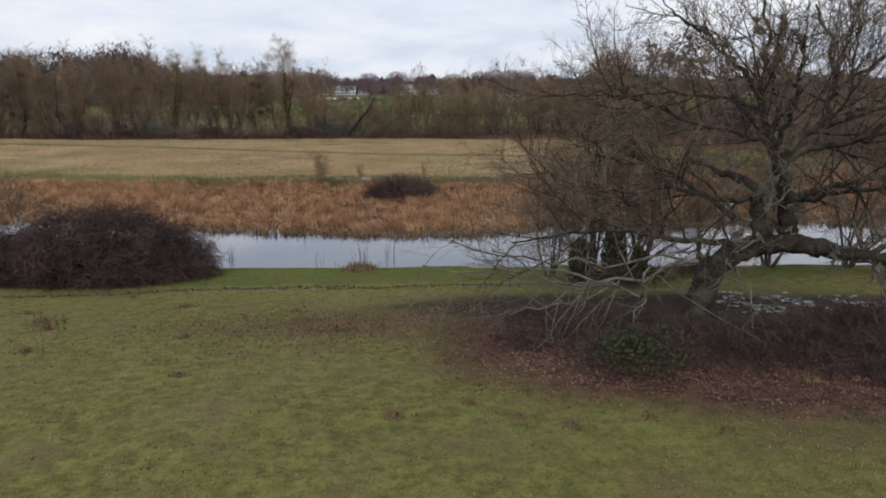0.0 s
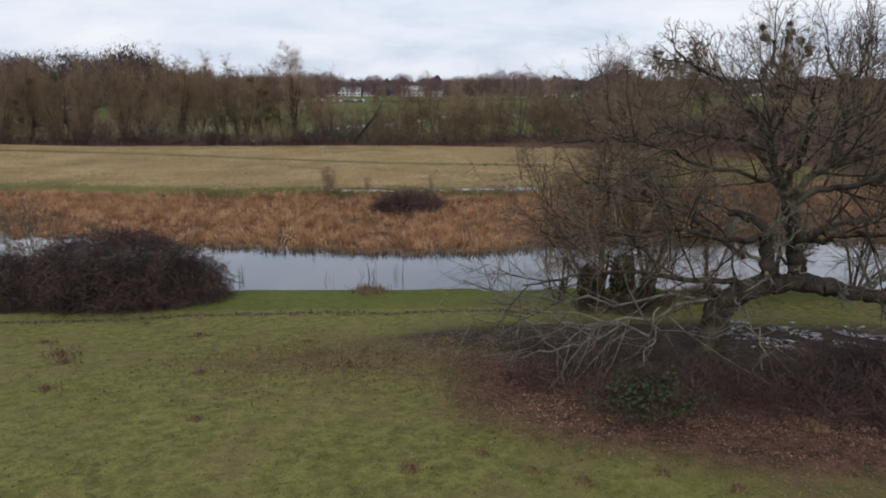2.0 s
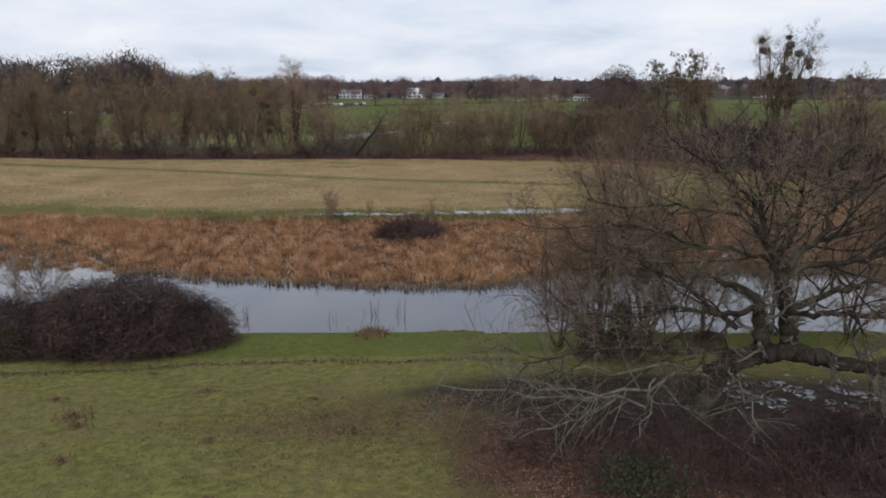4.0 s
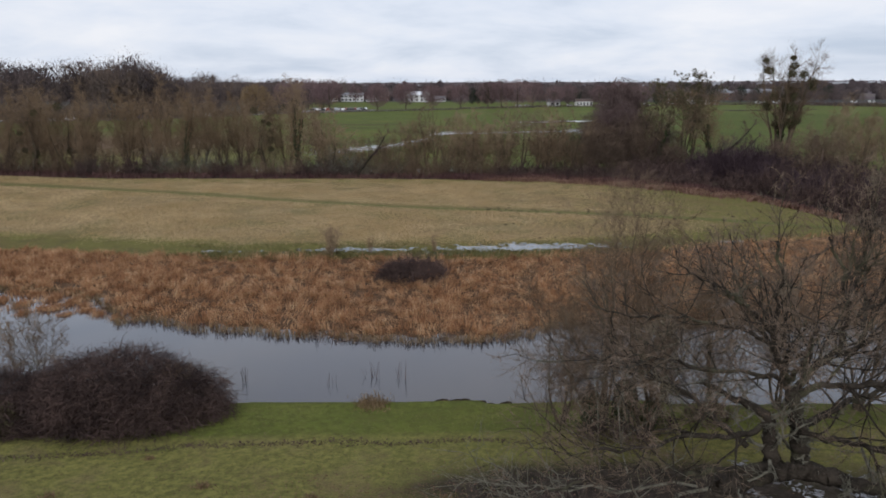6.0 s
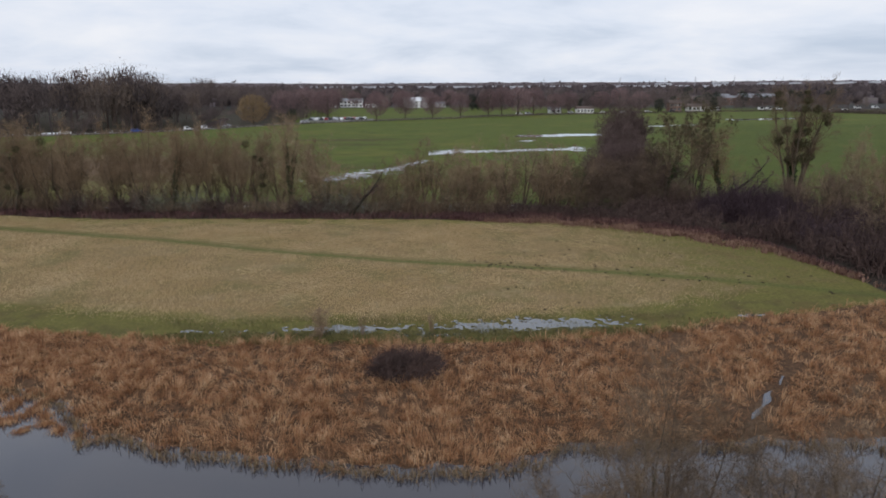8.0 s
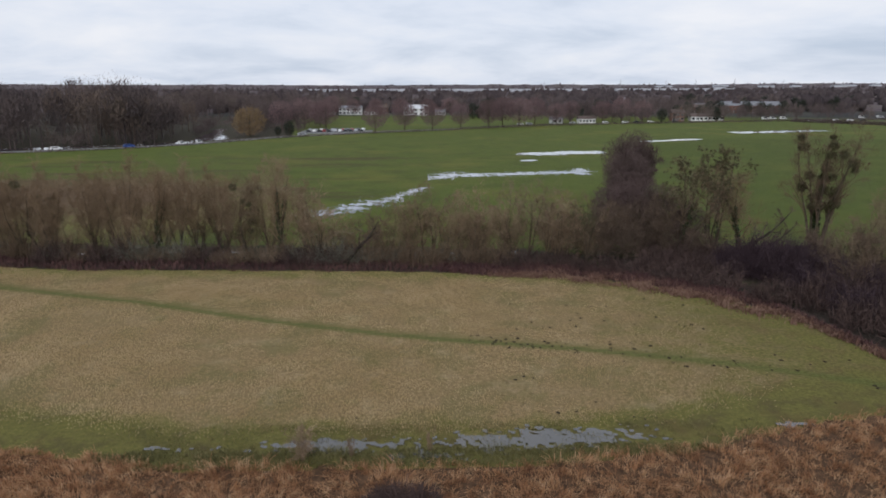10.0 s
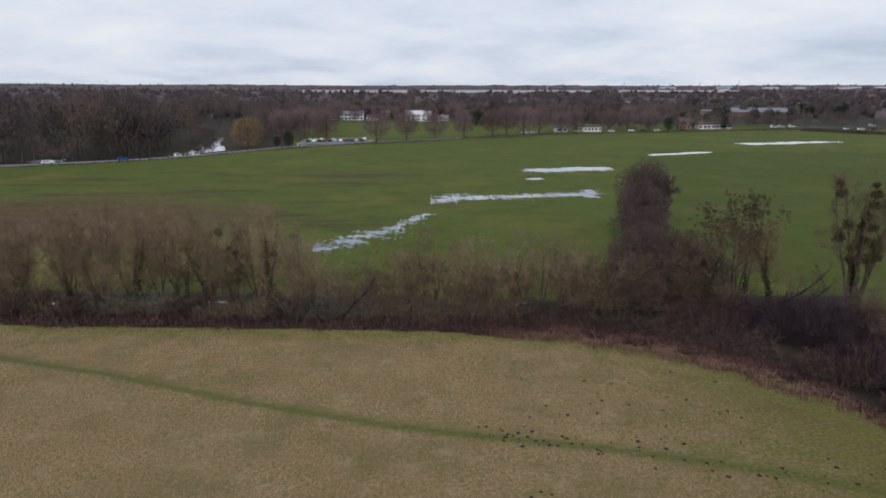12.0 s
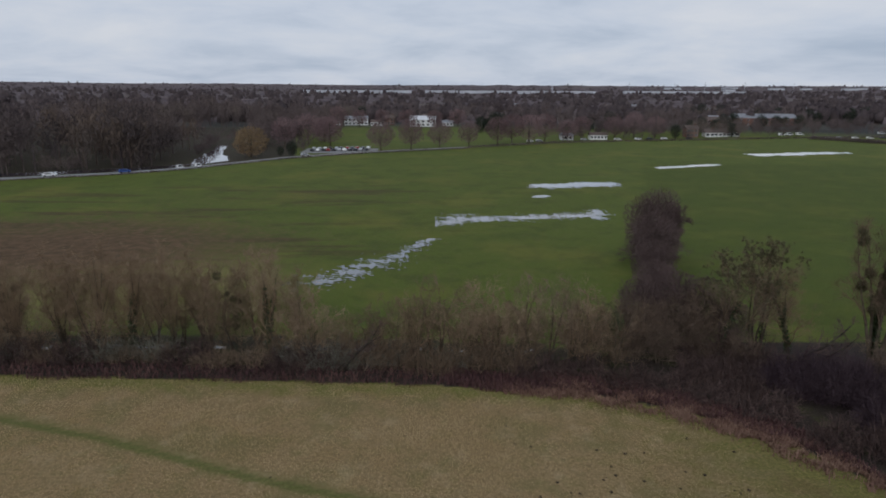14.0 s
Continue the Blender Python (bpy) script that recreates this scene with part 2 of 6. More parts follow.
def part(name, data, material, parent, label=""):
    """One mesh object under a thing or a part; data: a bmesh, a mesh or (corners, faces)."""
    if isinstance(data, bpy.types.Mesh):
        me = data
    elif isinstance(data, tuple):
        me = mesh_of(name, *data, material)
    else:
        me = bpy.data.meshes.new(name)
        data.to_mesh(me)
        data.free()
        me.materials.append(material)
    ob = new(name, me)
    ob.parent = parent
    return tagged(ob, label)


def empty(name, m=None):
    ob = new(name)
    ob.empty_display_size = 0.3
    if m is not None:
        ob.matrix_world = m
    return ob


def unit(v):
    return v / np.maximum(np.linalg.norm(v, axis=-1, keepdims=True), 1e-9)


def tubes(P, R, k):
    """Round, tapered rods along lines P (n, points, 3) with radii R."""
    n, s = P.shape[:2]
    T = unit(np.gradient(P, axis=1))
    ref = np.where(np.abs(T[:, :1, 0:1]) > 0.75, np.array([0.0, 1, 0]), np.array([1.0, 0, 0]))
    U = unit(np.cross(T, np.broadcast_to(ref, T.shape)))
    V = np.cross(T, U)
    a = np.arange(k) / k * 2 * np.pi
    ring = U[:, :, None] * np.cos(a)[:, None] + V[:, :, None] * np.sin(a)[:, None]
    verts = (P[:, :, None] + R[:, :, None, None] * ring).reshape(-1, 3)
    b = np.arange(n)[:, None, None] * s * k
    i = np.arange(s - 1)[None, :, None] * k
    j = np.arange(k)[None, None, :]
    j2 = (j + 1) % k
    faces = np.stack([b + i + j, b + i + j2, b + i + k + j2, b + i + k + j], -1).reshape(-1, 4)
    return verts, faces


def ribbons(rng, P, R):
    """Fine twigs: thin strips along the lines P, each turned its own way."""
    n, s = P.shape[:2]
    along = unit(P[:, -1] - P[:, 0])
    side = unit(np.cross(along, rng.normal(0, 1, (n, 3))))
    v = np.stack([P - side[:, None] * R[:, :, None], P + side[:, None] * R[:, :, None]], 2).reshape(-1, 3)
    b = np.arange(n)[:, None] * s * 2
    i = np.arange(s - 1)[None] * 2
    f = np.stack([b + i, b + i + 1, b + i + 3, b + i + 2], -1).reshape(-1, 4)
    return v, f


def bend(rng, base, direction, length, radius, points, wander, lift, tip=0.25):
    """Lines that start at base and wander; lift: how they turn up (or hang, when negative)."""
    n = len(base)
    step = (length / (points - 1))[:, None]
    P = np.zeros((n, points, 3))
    P[:, 0] = base
    d = unit(direction)
    for i in range(1, points):
        d = unit(d + rng.normal(0, wander, (n, 3)) + np.array([0, 0, lift]))
        P[:, i] = P[:, i - 1] + d * step
    R = radius[:, None] * np.linspace(1, tip, points)[None]
    return P, R


def shoots(rng, P, R, count, where, angle, ratio, points, wander, lift, thin=0.6, least=0.005, longest=None, tip=0.25):
    """count new shoots on each line of P, at parts `where` of its length, at an angle to it."""
    n, s = P.shape[:2]
    who = np.repeat(np.arange(n), count)
    m = len(who)
    at = where[0] + (where[1] - where[0]) * ((np.tile(np.arange(count), n) + rng.uniform(0, 1, m)) / count)
    x = at * (s - 1)
    i = np.minimum(x.astype(int), s - 2)
    f = (x - i)[:, None]
    base = P[who, i] * (1 - f) + P[who, i + 1] * f
    along = unit(P[who, i + 1] - P[who, i])
    r0 = R[who, i] * (1 - f[:, 0]) + R[who, i + 1] * f[:, 0]
    side = unit(np.cross(along, rng.normal(0, 1, (m, 3))))
    a = np.radians(rng.uniform(angle[0], angle[1], m))[:, None]
    d = along * np.cos(a) + side * np.sin(a)
    whole = np.linalg.norm(np.diff(P, axis=1), axis=2).sum(1)[who]
    length = whole * rng.uniform(ratio[0], ratio[1], m) * (1.15 - 0.55 * at)
    if longest:
        length = np.minimum(length, longest)
    return bend(rng, base, d, length, np.maximum(r0 * thin, least), points, wander, lift, tip)


def slivers(rng, centres, directions, length, width):
    """Narrow four-cornered blades about the centres."""
    n = len(centres)
    d = unit(directions)
    side = unit(np.cross(d, rng.normal(0, 1, (n, 3))))
    L, W = np.broadcast_to(length, n)[:, None] / 2, np.broadcast_to(width, n)[:, None] / 2
    v = np.stack([centres - d * L, centres + side * W, centres + d * L, centres - side * W], 1).reshape(-1, 3)
    return v, np.arange(n * 4).reshape(-1, 4)


def ball(rng, n, radii, hollow=0.5):
    v = unit(rng.normal(0, 1, (n, 3)))
    return v * (rng.uniform(hollow ** 3, 1, n) ** (1 / 3))[:, None] * np.asarray(radii)


def ripple(x, y, scale, seed=0.0):
    """A cheap, smooth unevenness between about -1 and 1."""
    x, y = np.asarray(x) / scale + seed * 3.7, np.asarray(y) / scale - seed * 1.9
    return (np.sin(x * 1.0 + 1.3 * np.sin(y * 0.7)) + np.sin(y * 1.3 + 1.7 * np.sin(x * 0.6 + 1)) + np.sin((x + y) * 0.83 + 2.1 * np.sin((x - y) * 0.37))) / 3


# ---------------------------------------------------------------- the lie of the land
def bank_y(x):
    return np.interp(x, [-60, -25, -12, -9, 3, 9, 15, 20, 60], [34, 31.5, 29.6, 29.2, 29.15, 28.8, 28.3, 28.2, 29]) + 0.18 * ripple(x, 0, 0.7) + 0.1 * ripple(x, 3, 0.23)


def reed_front_y(x):
    return np.interp(x, [-70, -29, -25, -21.7, -18.7, -14.2, -10.9, -6, -2, 2.5, 5.4, 7.6, 15.5, 26, 60],
                     [52, 47.6, 47.0, 44.8, 41.4, 40, 38.8, 38.1, 37.2, 37.2, 38, 39.3, 39.2, 39.0, 41]) + 0.35 * ripple(x, 0, 0.55) + 0.2 * ripple(x, 5, 0.21)


def reed_back_y(x):
    return np.interp(x, [-70, -34, -26, -18, -8, -2.5, 5.8, 13.4, 19.4, 30, 40, 60], [63, 57.4, 55.8, 53.8, 53.3, 53.5, 53.0, 54.4, 55.5, 58.8, 60.9, 64]) + 0.4 * ripple(x, 1, 1.1)


def hedge_front_y(x):
    return np.interp(x, [-120, -64, -50, -23, -4, 16, 27, 34, 38.5, 41, 44], [111, 106, 102.3, 101, 99.8, 97.5, 92.6, 86.6, 80, 69, 58])


def path_y(x):
    return np.interp(x, [-120, -57, -32, -16, -4, 4.4, 14, 27, 38, 60], [112, 95.8, 87.7, 81.0, 76.9, 74.7, 72.7, 68.7, 63.8, 54])


def road_y(x):
    return np.interp(x, [-400, -150, -118, -97, -68, -32, 11, 43, 80, 155, 252, 600], [190, 264, 280, 298, 337, 366, 389, 407, 429, 449, 474, 520])


def lift(x, y):
    """Height of the ground."""
    x, y = np.asarray(x, float), np.asarray(y, float)
    lawn = np.interp(y, [-400, -40, 0, 12, 17.7, 24, 28.5], [6, 4.2, 3.0, 2.0, 1.28, 0.36, -0.05])
    lawn = lawn + 0.05 * ripple(x, y, 1.7) + 0.03 * ripple(x, y, 0.6, 2)
    b, f, k = bank_y(x), reed_front_y(x), reed_back_y(x)
    z = np.where(y < b - 0.05, lawn, np.interp(y - b, [-0.05, 0.25, 0.7], [-0.2, -0.65, -1.3]))
    fen = np.interp(y, [0, 1], [0, 0]) + np.interp((y - f) / np.maximum(k - f, 1), [-0.08, 0.0, 0.08, 0.7, 1.0], [-1.3, -0.62, -0.42, -0.3, -0.04])
    z = np.where(y > b + 0.7, np.where(y < k, fen, 0.03 * ripple(x, y, 2.1) + 0.02 * ripple(x, y, 0.8, 1)), z)
    far = np.hypot(x, y)
    return z + np.interp(far, [0, 1500, 3200, 4400, 4900], [0, 0, 4, 30, 34]) * (1 + 0.1 * ripple(x, y, 300))


def axis(stops):
    out = [stops[0][0]]
    for (a, step), (b, _) in zip(stops, stops[1:]):
        n = max(1, int(round((b - a) / step)))
        out += [a + (b - a) * (i + 1) / n for i in range(n)]
    return np.array(out)


gx = axis([(-4700, 400), (-1500, 150), (-600, 30), (-240, 8), (-90, 1.5), (-45, 0.6), (45, 1.5), (90, 8), (240, 30), (600, 150), (1500, 400), (4700, 1)])
gy = axis([(-1200, 200), (-200, 20), (-40, 3), (5, 0.6), (26, 0.3), (32, 0.6), (110, 1.6), (220, 4), (520, 20), (1000, 120), (4700, 1)])
X, Y = np.meshgrid(gx, gy)
Z = lift(X, Y)
nx, ny = len(gx), len(gy)
idx = np.arange(nx * ny).reshape(ny, nx)
gfaces = np.stack([idx[:-1, :-1], idx[:-1, 1:], idx[1:, 1:], idx[1:, :-1]], -1).reshape(-1, 4)


def ground_material():
    m, nt, p = nodes_of("meadow_ground")
    c = nt.nodes.new("ShaderNodeTexCoord").outputs["Object"]

    def zone(name):
        n = nt.nodes.new("ShaderNodeAttribute")
        n.attribute_name = name
        return n.outputs["Fac"]
    wide, patch, tuft, fine = grain(nt, c, 0.07, 3), grain(nt, c, 0.45, 5, 0.65), grain(nt, c, 3.2, 5, 0.7), grain(nt, c, 22, 4, 0.7)
    wob = calc(nt, "MULTIPLY_ADD", patch, 0.7, calc(nt, "MULTIPLY_ADD", tuft, 0.5, -0.6))

    def edge(name, lo=0.35, hi=0.65, amount=1.0):
        return span(nt, calc(nt, "MULTIPLY_ADD", wob, amount, zone(name)), lo, hi)
    # short grass, greener and browner by patches
    col = mix(nt, span(nt, tuft, 0.30, 0.72), (0.096, 0.094, 0.026), (0.232, 0.214, 0.062))
    col = mix(nt, calc(nt, "MULTIPLY", span(nt, patch, 0.46, 0.72), 0.75), col, (0.200, 0.155, 0.072))
    col = mix(nt, calc(nt, "MULTIPLY", span(nt, wide, 0.45, 0.7), 0.35), col, (0.150, 0.160, 0.040))
    mottle = grain(nt, c, 8.5, 4, 0.75)
    col = mix(nt, calc(nt, "MULTIPLY", span(nt, mottle, 0.52, 0.70), 0.75), col, (0.060, 0.050, 0.022))
    col = mix(nt, calc(nt, "MULTIPLY", span(nt, grain(nt, c, 0.9, 5, 0.7), 0.52, 0.72), 0.45), col, (0.105, 0.082, 0.034))
    # lush grass
    lush = mix(nt, span(nt, tuft, 0.3, 0.7), (0.058, 0.079, 0.012), (0.108, 0.134, 0.023))
    lush = mix(nt, calc(nt, "MULTIPLY", span(nt, patch, 0.5, 0.7), 0.6), lush, (0.115, 0.112, 0.03))
    lush = mix(nt, calc(nt, "MULTIPLY", span(nt, grain(nt, c, 0.035, 5, 0.6), 0.48, 0.68), 0.5), lush, (0.155, 0.140, 0.030))
    lush = mix(nt, calc(nt, "MULTIPLY", span(nt, grain(nt, c, 0.11, 5, 0.7), 0.46, 0.66), 0.5), lush, (0.052, 0.066, 0.015))
    col = mix(nt, edge("lush", amount=0.5), col, lush)
    deep = mix(nt, span(nt, tuft, 0.3, 0.7), (0.040, 0.060, 0.009), (0.080, 0.102, 0.015))
    deep = mix(nt, calc(nt, "MULTIPLY", span(nt, grain(nt, c, 0.06, 6, 0.7), 0.46, 0.66), 0.6), deep, (0.105, 0.115, 0.020))
    deep = mix(nt, calc(nt, "MULTIPLY", span(nt, grain(nt, c, 0.19, 5, 0.7), 0.50, 0.66), 0.55), deep, (0.046, 0.055, 0.013))
    col = mix(nt, calc(nt, "MULTIPLY", edge("deep", 0.2, 0.8, 0.5), 0.72), col, deep)
    olive = mix(nt, span(nt, tuft, 0.3, 0.7), (0.094, 0.088, 0.023), (0.178, 0.160, 0.047))
    olive = mix(nt, calc(nt, "MULTIPLY", span(nt, patch, 0.45, 0.7), 0.6), olive, (0.095, 0.080, 0.030))
    olive = mix(nt, calc(nt, "MULTIPLY", span(nt, grain(nt, c, 0.16, 6, 0.7), 0.48, 0.64), 0.6), olive, (0.120, 0.084, 0.034))
    col = mix(nt, edge("olive", 0.2, 0.7, 0.6), col, olive)
    stretch = nt.nodes.new("ShaderNodeVectorMath")
    stretch.operation = "MULTIPLY"
    stretch.inputs[1].default_value = (0.022, 0.13, 1.0)
    nt.links.new(c, stretch.inputs[0])
    streak = grain(nt, stretch.outputs[0], 1.0, 5, 0.6)
    col = mix(nt, calc(nt, "MULTIPLY", calc(nt, "MULTIPLY", span(nt, streak, 0.52, 0.64), 0.7), span(nt, zone("worn"), 0.0, 0.5)), col, (0.060, 0.040, 0.020))
    worn = mix(nt, span(nt, patch, 0.35, 0.65), (0.070, 0.045, 0.022), (0.130, 0.080, 0.045))
    col = mix(nt, edge("worn", 0.35, 0.9, 0.9), col, worn)
    # dry grass
    dry = mix(nt, span(nt, tuft, 0.28, 0.74), (0.162, 0.110, 0.050), (0.325, 0.232, 0.118))
    dry = mix(nt, calc(nt, "MULTIPLY", span(nt, patch, 0.5, 0.75), 0.7), dry, (0.195, 0.152, 0.070))
    dry = mix(nt, calc(nt, "MULTIPLY", span(nt, grain(nt, c, 0.13, 6, 0.65), 0.47, 0.62), 0.75), dry, (0.165, 0.136, 0.056))
    dry = mix(nt, calc(nt, "MULTIPLY", span(nt, grain(nt, c, 0.30, 6, 0.7), 0.52, 0.70), 0.5), dry, (0.385, 0.297, 0.175))
    dry = mix(nt, calc(nt, "MULTIPLY", span(nt, grain(nt, c, 1.3, 4, 0.75), 0.56, 0.70), 0.6), dry, (0.085, 0.062, 0.030))
    col = mix(nt, edge("straw", 0.25, 0.8, 1.2), col, dry)
    # trodden path, a darker green line
    trod = mix(nt, span(nt, tuft, 0.35, 0.7), (0.074, 0.085, 0.021), (0.130, 0.142, 0.040))
    col = mix(nt, calc(nt, "MULTIPLY", edge("path", 0.25, 0.95, 0.7), 0.9), col, trod)
    # leaf litter and bare earth
    leaf = mix(nt, span(nt, tuft, 0.35, 0.68), (0.042, 0.022, 0.017), (0.145, 0.072, 0.050))
    leaf = mix(nt, span(nt, fine, 0.5, 0.7), leaf, (0.16, 0.090, 0.060))
    col = mix(nt, edge("litter", 0.2, 0.95, 1.2), col, leaf)
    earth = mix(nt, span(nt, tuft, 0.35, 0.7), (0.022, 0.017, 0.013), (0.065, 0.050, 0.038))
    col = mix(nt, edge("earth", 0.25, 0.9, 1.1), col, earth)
    fen = mix(nt, span(nt, tuft, 0.35, 0.7), (0.06, 0.035, 0.02), (0.16, 0.09, 0.05))
    col = mix(nt, edge("fen", 0.4, 0.6, 0.3), col, fen)
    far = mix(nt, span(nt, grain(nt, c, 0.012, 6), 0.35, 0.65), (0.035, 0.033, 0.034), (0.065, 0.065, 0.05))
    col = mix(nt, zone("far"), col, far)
    shade = mix(nt, 1.0, col, mix(nt, span(nt, fine, 0.25, 0.75), (0.78, 0.78, 0.78), (1.2, 1.2, 1.2)), "MULTIPLY")
    nt.links.new(shade, p.inputs["Base Color"])
    p.inputs["Roughness"].default_value = 0.95
    p.inputs["Specular IOR Level"].default_value = 0.15
    h = calc(nt, "ADD", calc(nt, "MULTIPLY", tuft, 0.6), calc(nt, "MULTIPLY", fine, 0.4))
    b = add(nt, "ShaderNodeBump", [("Height", h)], Strength=0.7, Distance=0.12)
    nt.links.new(b.outputs[0], p.inputs["Normal"])
    return m


def blob(x, y, cx, cy, rx, ry, soft=0.35):
    d = np.hypot((x - cx) / rx, (y - cy) / ry)
    return np.clip((1 + soft - d) / (2 * soft), 0, 1)


GROUND = ground_material()
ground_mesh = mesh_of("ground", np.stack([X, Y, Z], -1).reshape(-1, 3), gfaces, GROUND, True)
bx, kx, hx = bank_y(X), reed_back_y(X), hedge_front_y(X)
meadow = (Y > kx) & (Y < hx + 4) & (X < 45)
zones = {
    "lush": np.where(Y < bx + 1, np.clip((Y - 24.6) / 1.2, 0, 1) * np.where(Y > 22, 1, 0) * 0.55 + 0.25 * blob(X, Y, -8, 16, 6, 4),
                     np.where(meadow, 0.6 * np.clip((X - 28) / 12, 0, 1) * np.clip((74 - Y) / 14 + 0.5, 0, 1), np.where(Y > hx + 4, 0.9 - 0.55 * blob(X, Y, -60, 140, 45, 30, 0.6), 0))),
    "straw": np.where(meadow, np.clip((Y - kx - 3.5) / 3.5, 0, 1) * np.clip((hx + 0.5 - Y) / 5, 0.1, 1) * np.clip(1.0 - np.clip((X - 14) / 22, 0, 1) * 0.55, 0, 1) * 0.74, 0),
    "deep": np.where(Y > 118, np.clip((X - 45 - (Y - 155) * 0.28) / 9 + 0.5, 0, 1) * np.clip((335 - Y) / 25, 0, 1), 0),
    "olive": np.where(meadow, np.maximum(np.clip((X - 8) / 16, 0, 0.8), np.clip((kx + 8 - Y) / 4, 0, 0.9)), 0),
    "path": np.where(meadow, np.maximum(np.exp(-((Y - path_y(X)) / 0.8) ** 2) * 0.95, 0.55 * np.exp(-((Y - path_y(X) - 0.4) / 2.1) ** 2)), np.where((Y > 20) & (Y < 29), 0.75 * np.exp(-((Y - np.interp(X, [-16, -12.8, -8.9, -4.6, 0, 4], [24.1, 24.5, 25.0, 25.2, 24.95, 24.9])) / 0.22) ** 2) * (X < 3), 0)),
    "litter": np.clip(blob(X, Y, 11, 15.6, 11, 4.6, 0.16) * 0.95 + 0.30 * blob(X, Y, -1.0, 18.7, 5.2, 1.7, 0.6) + 0.28 * blob(X, Y, -4, 19.6, 11, 3.0, 0.8) + 0.46 * blob(X, Y, 7.5, 9.8, 6.5, 2.8, 0.8), 0, 1) * (Y < 25),
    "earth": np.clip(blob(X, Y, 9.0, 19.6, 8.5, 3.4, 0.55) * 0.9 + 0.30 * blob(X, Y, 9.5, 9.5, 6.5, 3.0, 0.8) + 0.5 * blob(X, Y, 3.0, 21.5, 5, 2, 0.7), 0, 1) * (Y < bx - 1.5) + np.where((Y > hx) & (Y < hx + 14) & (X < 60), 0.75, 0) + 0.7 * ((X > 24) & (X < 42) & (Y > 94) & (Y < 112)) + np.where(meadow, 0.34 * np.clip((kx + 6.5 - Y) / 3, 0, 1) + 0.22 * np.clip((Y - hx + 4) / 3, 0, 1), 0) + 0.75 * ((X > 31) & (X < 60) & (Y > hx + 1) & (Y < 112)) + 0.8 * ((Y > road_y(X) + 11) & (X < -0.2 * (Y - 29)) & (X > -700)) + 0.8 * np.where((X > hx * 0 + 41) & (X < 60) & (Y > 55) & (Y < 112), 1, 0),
    "worn": np.where(Y > hx + 4, 0.9 * blob(X, Y, -78, 160, 50, 30, 0.8) + 0.35 * blob(X, Y, -95, 215, 80, 36, 0.8) + 0.3 * blob(X, Y, -20, 240, 60, 24, 0.8), 0),
    "fen": np.where((Y > bx + 0.2) & (Y < kx), 1.0, 0),
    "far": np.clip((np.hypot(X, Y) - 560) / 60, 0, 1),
}
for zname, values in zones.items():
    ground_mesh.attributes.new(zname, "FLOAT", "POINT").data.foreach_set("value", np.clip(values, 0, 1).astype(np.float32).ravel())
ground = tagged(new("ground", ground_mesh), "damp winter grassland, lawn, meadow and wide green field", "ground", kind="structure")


def sheet(name, xs, ys, keep, height, material, label, category="water"):
    """A level sheet of the cells for which keep holds."""
    A, B = np.meshgrid(xs, ys)
    n, m = len(xs), len(ys)
    ids = np.arange(n * m).reshape(m, n)
    f = np.stack([ids[:-1, :-1], ids[:-1, 1:], ids[1:, 1:], ids[1:, :-1]], -1).reshape(-1, 4)
    cx, cy = (A[:-1, :-1] + A[1:, 1:]) / 2, (B[:-1, :-1] + B[1:, 1:]) / 2
    f = f[keep(cx, cy).ravel()]
    used, inv = np.unique(f, return_inverse=True)
    P = np.stack([A.ravel()[used], B.ravel()[used]], -1)
    z = np.full(len(P), height) if np.isscalar(height) else height(P[:, 0], P[:, 1])
    ob = new(name, mesh_of(name, np.column_stack([P, z]), inv.reshape(-1, 4), material))
    return tagged(ob, label, category, kind="structure")


WATER_Z = -0.5
sheet("water", np.arange(-90, 91, 2.0), np.arange(24, 66, 1.0),
      lambda x, y: (y > bank_y(x) - 1.2) & (y < reed_back_y(x) - 1), WATER_Z, WATER, "still grey river channel reflecting the overcast sky")


def strip(cx, cy, x, y, wx, wy, seed, rag=0.8, grainsize=1.0):
    """How far inside a ragged puddle a place lies."""
    d = np.hypot((x - cx) / wx, (y - cy) / wy)
    return 1 - d + rag * 0.6 * ripple(x, y, grainsize, seed) + rag * 0.5 * ripple(x, y, grainsize * 0.37, seed + 1)


def puddle(x0, x1, y0, y1, cell, inside, label):
    xs, ys = np.arange(x0, x1, cell), np.arange(y0, y1, cell)
    return sheet("water", xs, ys, lambda x, y: inside(x, y) > 0, lambda x, y: np.full(len(x), 0.062), PUDDLE, label, "puddle")


# flooded edge between the reeds and the meadow
puddle(-24, 30, 53, 60, 0.16, lambda x, y: np.maximum.reduce([
    0.9 - np.hypot((x + 5.6) / 6.5, (y - 56.1) / 1.1), 1 - np.hypot((x - 8.0) / 8.0, (y - 56.6 - 0.05 * (x - 8)) / 1.5), 0.6 - np.hypot((x - 1.2) / 5.0, (y - 54.6) / 0.9), 0.5 - np.hypot((x - 26.5) / 2.2, (y - 58.0) / 0.7), 0.35 - np.hypot((x + 16) / 6, (y - 56.0) / 0.8)])
    + 0.30 * ripple(x, y * 1.3, 0.9, 1) + 0.36 * ripple(x, y * 1.3, 0.37, 2) + 0.42 * ripple(x, y, 0.15, 3) - 0.26, "shallow flood water along the meadow edge")


def seg(x, y, a, b, w):
    """Distance-based belonging to a strip from a to b, half as wide as w."""
    ax, ay, bx_, by_ = *a, *b
    t = np.clip(((x - ax) * (bx_ - ax) + (y - ay) * (by_ - ay)) / ((bx_ - ax) ** 2 + (by_ - ay) ** 2), 0, 1)
    return 1 - np.hypot(x - ax - t * (bx_ - ax), y - ay - t * (by_ - ay)) / w


